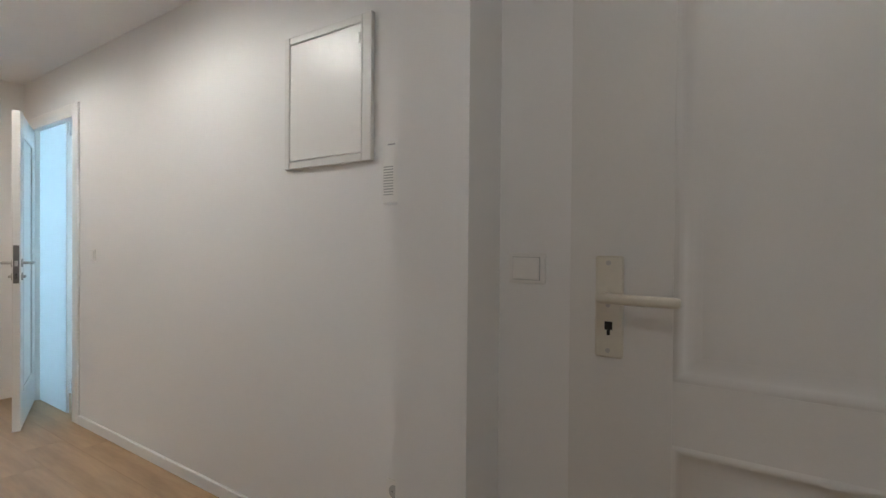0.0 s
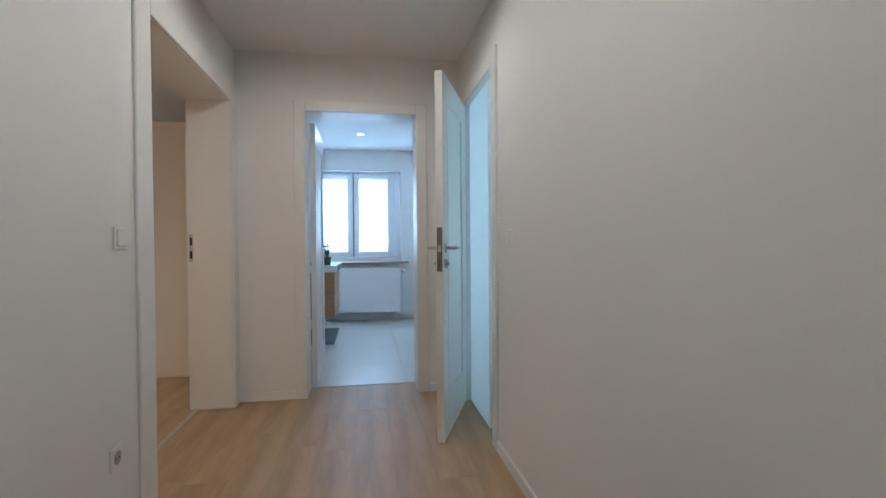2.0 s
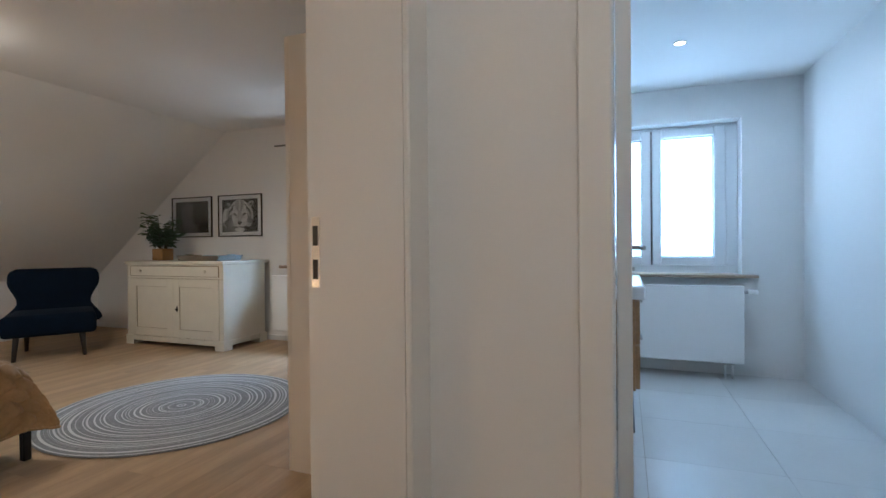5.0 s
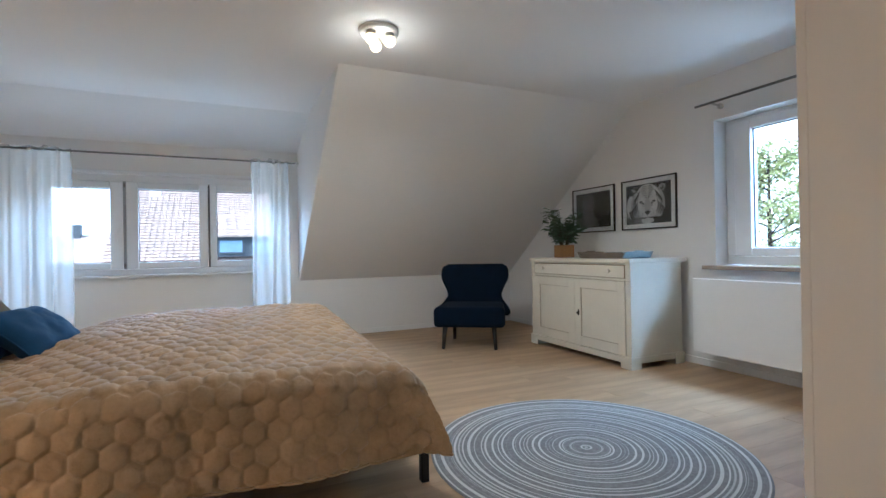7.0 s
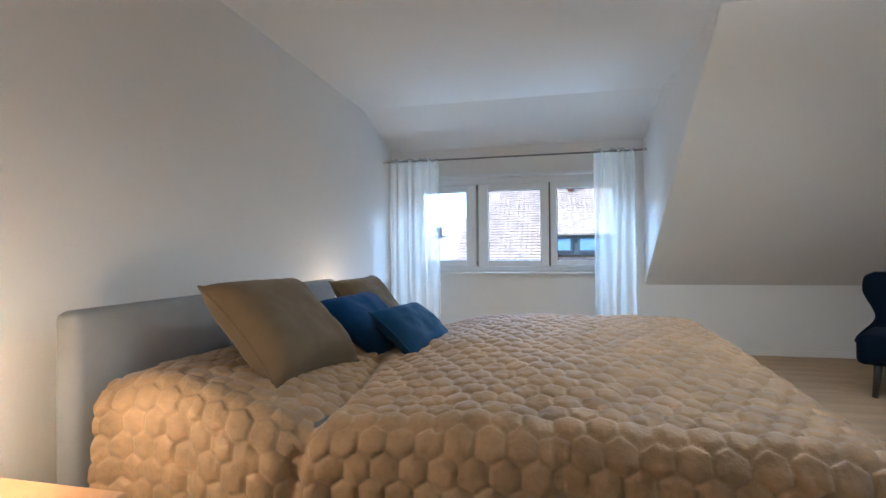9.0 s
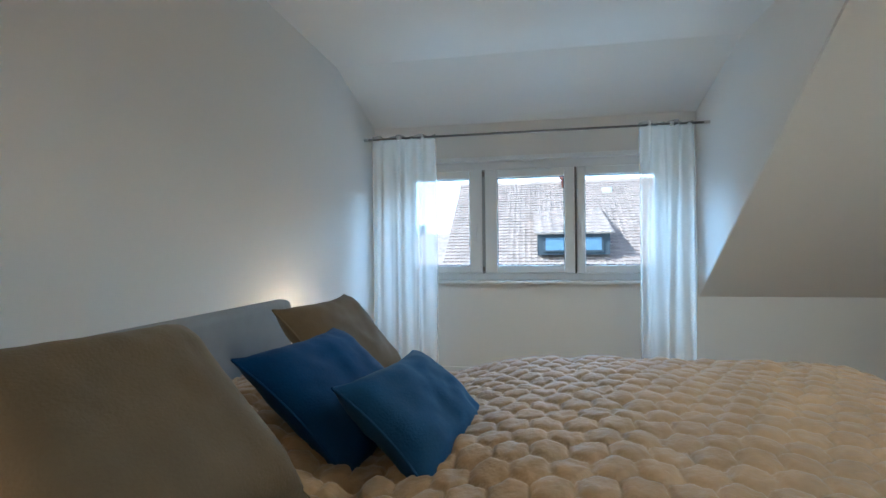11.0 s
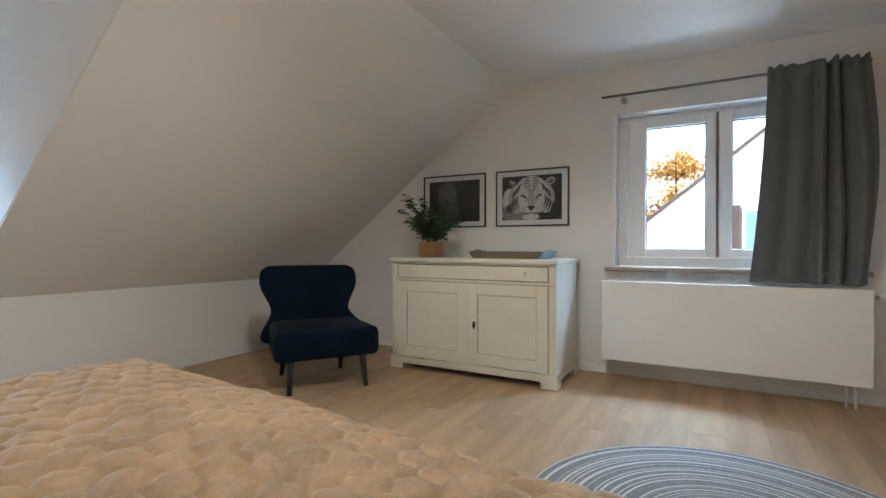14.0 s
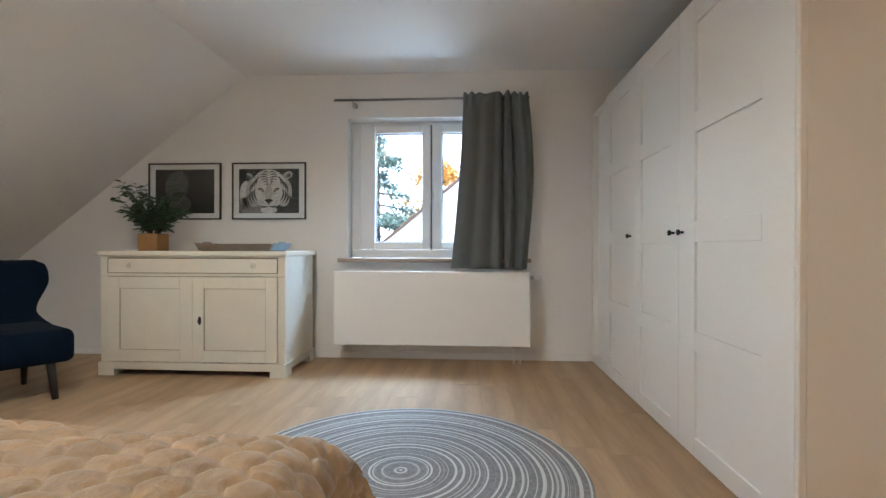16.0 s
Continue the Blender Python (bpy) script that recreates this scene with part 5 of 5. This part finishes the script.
for y in (0.87, -0.5):
    b = part("bracket", tube_bm((4.885, y, 2.17), (5.0, y, 2.16), 0.008, n=10), M_STEEL, rod2, "", True)
    part("bracket_foot", tube_bm((4.975, y, 2.16), (5.0, y, 2.16), 0.022, n=16), M_STEEL, b, "", True)
c3 = tagged(new("grey_curtain"), "dark grey fabric curtain drawn to one side of the window", "curtain")
def heavy_fn(i, j):
    """A wide smooth fold that flares at the sill and tight pleats behind it."""
    t, s = i / 80, j / 44
    a = -0.06 - 0.53 * t + 0.1 * s ** 1.5 * (1 - t) ** 2 + 0.012 * math.sin(5 * s + 9 * t) * t - 0.03 * math.sin(s * 3.1) * t * t
    top = max(0.0, 1 - s / 0.09)
    d = 0.02 * math.sin(6.3 * t * 1.3 + 0.4) * (1 - top)
    for c, w, h, drift in ((0.15, 0.08, 0.012, -0.06), (0.36, 0.09, 0.018, -0.04), (0.54, 0.045, 0.04, 0.02), (0.67, 0.04, 0.036, 0.03), (0.86, 0.055, 0.022, 0.03)):
        d += 1.5 * h * math.exp(-((t - c - drift * s) / w) ** 2) * (0.5 + 0.5 * min(1, s * 3 + 0.3))
        d -= 1.1 * h * math.exp(-((t - c - drift * s - 1.6 * w) / (0.7 * w)) ** 2)
    d += top * 0.013 * math.sin(t * 44 + 3 * math.sin(t * 7)) + 0.012 * noise.noise((t * 6, s * 3, 5.0)) * (1 - top)
    z = 2.215 - 1.44 * s + (0.007 * math.sin(t * 44 + 3 * math.sin(t * 7)) + 0.03 * noise.noise((t * 5, 2.0, 1.0))) * top + 0.012 * s * noise.noise((t * 4, 7.0, 3.0))
    return (4.868 - d, a, z)
sol = grid_mesh("curtain", 81, 45, heavy_fn, M_GREYC, c3).modifiers.new("cloth", "SOLIDIFY")
sol.thickness = 0.003

# ---- outside ----
ground = structure("ground", box_bm((-300, -300, -6.3), (400, 400, -6.0)), M_GROUND, "grass and gardens far below the windows", "ground")


def tiled_roof(parent, x0, x1, ya, za, yb, zb, rows, cols, nm="roof_tiles"):
    """Overlapping tile courses between the eaves (ya, za) and the ridge (yb, zb)."""
    vs, fs = [], []
    L = math.hypot(yb - ya, zb - za)
    ny, nz = -(zb - za) / L, (yb - ya) / L
    if nz < 0:
        ny, nz = -ny, -nz
    rr = random.Random(7)
    for r in range(rows):
        t0, t1 = r / rows, (r + 1.12) / rows
        for c in range(cols):
            a0, a1 = x0 + (x1 - x0) * c / cols, x0 + (x1 - x0) * (c + 0.96) / cols
            am = a0 + (a1 - a0) * 0.6
            j = rr.uniform(0, 0.012)
            b = len(vs)
            for t, lift in ((t0, 0.04 + j), (t1, 0.01)):
                for a, up in ((a0, 0.0), (am, 0.0), (am + 0.02, 0.014), (a1, 0.014)):
                    q = lift + up
                    vs.append((a, ya + (yb - ya) * t + ny * q, za + (zb - za) * t + nz * q))
            for k in range(3):
                fs.append((b + k, b + k + 1, b + k + 5, b + k + 4))
            n = len(vs)
            for k in range(4):
                p = vs[b + k]
                vs.append((p[0], p[1] - ny * 0.05, p[2] - nz * 0.05))
            for k in range(3):
                fs.append((n + k, n + k + 1, b + k + 1, b + k))
    me = bpy.data.meshes.new(nm)
    me.from_pydata(vs, [], fs)
    me.materials.append(M_RTILE)
    ob = new(nm, me)
    ob.parent = parent
    ob["kind"] = "stuff"
    ob["label"] = "weathered red-brown roof tiles in courses"
    return ob


bm = lathe_bm([(160, -6.2), (160, 62), (161, 62), (161, -6.2)], 64)
haze = glowing("hazy_sky", (0.9, 0.95, 1.0), 0.9)
structure("backdrop", bm, haze, "pale bright hazy sky over the distance", "sky")

hs = thing("neighbour_house", (0, 0, 0), "yellow rendered house with a red-brown tiled roof and a dormer", "house")
part("wall", box_bm((-1.3, 13.1, -6.0), (16, 24, 0.6)), M_YELLOW, hs)
part("roof", prism_bm([(13.0, 0.6), (17.0, 3.33), (21.0, 0.6)], "x", -1.7, 16.2), M_RTILE, hs)
tiled_roof(hs, -1.65, 16.2, 12.95, 0.66, 17.0, 3.4, 30, 110)
part("ridge", tube_bm((-1.7, 17.0, 3.4), (16.2, 17.0, 3.4), 0.09, n=12), M_RTILE, hs)
part("gutter", tube_bm((-1.65, 12.87, 0.6), (16.2, 12.87, 0.6), 0.07, n=10), M_STEEL, hs)
for dx in (0.95, 6.5):
    dm = part("dormer", box_bm((dx, 13.0, 0.95), (dx + 1.85, 15.6, 1.5)), M_SLATE, hs, "dark clad roof dormer")
    tiled_roof(hs, dx - 0.1, dx + 1.95, 12.85, 1.5, 15.3, 2.3, 8, 8, "dormer_tiles")
    for k in (0.14, 0.99):
        wn_ = part("window", box_bm((dx + k, 12.96, 1.02), (dx + k + 0.7, 13.0, 1.45), 0.01), M_SLATE, dm)
        part("pane", box_bm((dx + k + 0.06, 12.95, 1.07), (dx + k + 0.64, 12.97, 1.4)), M_PANEW, dm)
part("skylight", box_bm((5.2, 15.2, 2.55), (5.9, 15.9, 3.1)), M_SLATE, hs)
part("roof_vent", lathe_bm([(0.09, 0.0), (0.09, 0.25), (0.16, 0.27), (0.16, 0.38), (0.05, 0.45)], 14, (1.9, 16.6, 3.2)), M_BRICK, hs, "round terracotta roof vent", True)
for sx, sy in ((-0.9, 16.3), (3.1, 16.3)):
    part("skylight", box_bm((sx, sy, 2.9), (sx + 0.3, sy + 0.3, 3.12), 0.01), M_PVC, hs)
part("chimney", box_bm((8.4, 16.7, 3.2), (9.0, 17.3, 4.4)), M_BRICK, hs)
for i, (hx, hy, w, zt) in enumerate(((-14, 34, 9, -0.4), (-26, 46, 12, 0.4), (-8.5, 44, 10, 1.5))):
    fh = thing("distant_house", (hx, hy, -6), "pale distant house with a tiled roof", "house", "distant houses")
    part("wall", box_bm((-w / 2, -4, 0), (w / 2, 4, zt + 4.2)), M_RENDER, fh)
    part("roof", prism_bm([(-4.4, zt + 4.2), (0, zt + 7.2), (4.4, zt + 4.2)], "x", -w / 2 - 0.3, w / 2 + 0.3), M_RTILE, fh)
    part("chimney", box_bm((-1, -0.4, zt + 6), (-0.4, 0.2, zt + 8)), M_SLATE, fh)
    for k in range(3):
        part("window", box_bm((-w / 2 + 1.2 + k * w / 3.4, -4.05, zt + 2.2), (-w / 2 + 2.2 + k * w / 3.4, -3.98, zt + 3.6)), M_PANEW, fh)

gh = thing("gable_house", (0, 0, 0), "white rendered gable house with brown shutters", "house")
part("wall", prism_bm([(-9.0, -6.0), (3.6, -6.0), (3.6, 0.15), (-2.7, 5.3), (-9.0, 0.15)], "x", 15.0, 26.0), M_RENDER, gh)
part("roof", prism_bm([(3.9, -0.1), (-2.7, 5.3), (-9.3, -0.1), (-9.3, 0.0), (-2.7, 5.4), (3.9, 0.0)], "x", 14.93, 26.3), M_SHUT, gh)
for wy in (-0.9,):
    part("window", box_bm((14.93, wy - 0.45, 0.6), (14.99, wy + 0.45, 2.0), 0.02), M_PVC, gh)
    part("pane", box_bm((14.92, wy - 0.36, 0.7), (14.94, wy + 0.36, 1.9)), M_PANEW, gh)
    for s in (-1, 1):
        sh = part("shutter", box_bm((14.9, wy + s * 0.72 - 0.24, 0.55), (14.98, wy + s * 0.72 + 0.24, 2.05), 0.01), M_SHUT, gh)
        for k in range(14):
            part("slat", box_bm((14.885, wy + s * 0.72 - 0.19, 0.65 + k * 0.096), (14.9, wy + s * 0.72 + 0.19, 0.71 + k * 0.096)), M_SHUT, sh)


def tree(x, y, height, radius, mat, seed, label, conifer=False):
    rr = random.Random(seed)
    e = thing("tree", (x, y, -6), label, "tree")
    bm = tube_bm((0, 0, 0), (0, 0, height * 0.92), 0.22, 0.04, 10)
    limbs = []
    for i in range(34):
        t = rr.uniform(0.3, 0.97)
        a = rr.uniform(0, 6.28)
        l = radius * ((1.1 - t) * 1.3 if conifer else math.sin(min(1, (1 - t) * 1.9 + 0.15) * 1.5)) * rr.uniform(0.7, 1.05)
        p = Vector((0, 0, height * t * 0.92))
        q = p + Vector((math.cos(a) * l, math.sin(a) * l, (-0.1 if conifer else 0.45) * l))
        limbs.append((p, q))
        tube_bm(p, q, 0.05, 0.012, 5, bm)
    part("trunk", bm, M_BARK, e)
    vs, fs = [], []
    for p, q in limbs:
        for k in range(240 if conifer else 220):
            c = p.lerp(q, rr.uniform(0.25, 1.08)) + Vector([rr.gauss(0, 0.2 if conifer else 0.34) for _ in range(2)] + [rr.gauss(0, 0.12 if conifer else 0.3)])
            s = rr.uniform(0.05, 0.13) if conifer else rr.uniform(0.07, 0.16)
            m = Euler((rr.uniform(-1, 1), rr.uniform(-1, 1), rr.uniform(0, 6.28))).to_matrix()
            b = len(vs)
            for o in ((-s, 0, 0), (0, -s * 0.5, 0.02), (s, 0, 0), (0, s * 0.5, 0.02)):
                vs.append(tuple(c + m @ Vector(o)))
            fs.append((b, b + 1, b + 2, b + 3))
    me = bpy.data.meshes.new("crown")
    me.from_pydata(vs, [], fs); me.materials.append(mat)
    cr = new("crown", me); cr.parent = e


tree(23, 4.2, 14, 4.0, M_CONIF, 1, "dark green conifer with drooping boughs", True)
tree(28, 1.7, 12.6, 2.6, M_ORANGE, 2, "autumn tree with orange leaves")
tree(25, 12.6, 12.5, 3.4, M_OLIVE, 3, "broad tree with yellowing green leaves")
tree(27, -12, 12, 3.4, M_CONIF, 4, "dark green conifer behind the gable house", True)

# ---- floor planks and tiles ----
def floor_pieces(name, mat, x0, x1, y0, y1, lx, ly, gap, top, parent, stagger, clip=None):
    rr = random.Random(3)
    cache = {}
    rows = int(math.ceil((y1 - y0) / ly))
    for r in range(rows):
        ya, yb = y0 + r * ly, min(y1, y0 + (r + 1) * ly)
        x = x0 - (rr.uniform(0, lx) if stagger else 0)
        while x < x1:
            a, b = max(x0, x), min(x1, x + lx)
            x += lx
            if b - a < 0.02:
                continue
            key = (round(b - a, 2), round(yb - ya, 2))
            if key not in cache:
                w, h = key[0] - gap, key[1] - gap
                bm = box_bm((-w / 2, -h / 2, -0.006), (w / 2, h / 2, 0.0))
                me = bpy.data.meshes.new(name)
                bmesh.ops.recalc_face_normals(bm, faces=bm.faces)
                bm.to_mesh(me); bm.free(); me.materials.append(mat)
                cache[key] = me
            ob = new(name, cache[key])
            ob.parent = parent
            ob.location = ((a + b) / 2, (ya + yb) / 2, top)


planks = tagged(new("floor_oak"), "light oak vinyl planks running along the hall and bedroom", "floor", "", "structure")
floor_pieces("plank", M_FLOOR, -0.65, 5.0, -1.9, 4.13, 1.3, 0.19, 0.0008, 0.0, planks, True)
floor_pieces("plank", M_FLOOR, -4.3, 1.93, -3.89, -1.9, 1.3, 0.19, 0.0008, 0.0, planks, True)
tiles = tagged(new("floor_bath"), "pale grey bathroom floor tiles with thin joints", "floor", "", "structure")
floor_pieces("tile", M_TILE, 1.945, 5.0, -3.9, -2.13, 0.6, 0.6, 0.0016, 0.0, tiles, False)
floor_pieces("tile", M_TILE, 0.1, 2.94, -6.2, -3.89, 0.6, 0.6, 0.0016, 0.0, tiles, False)
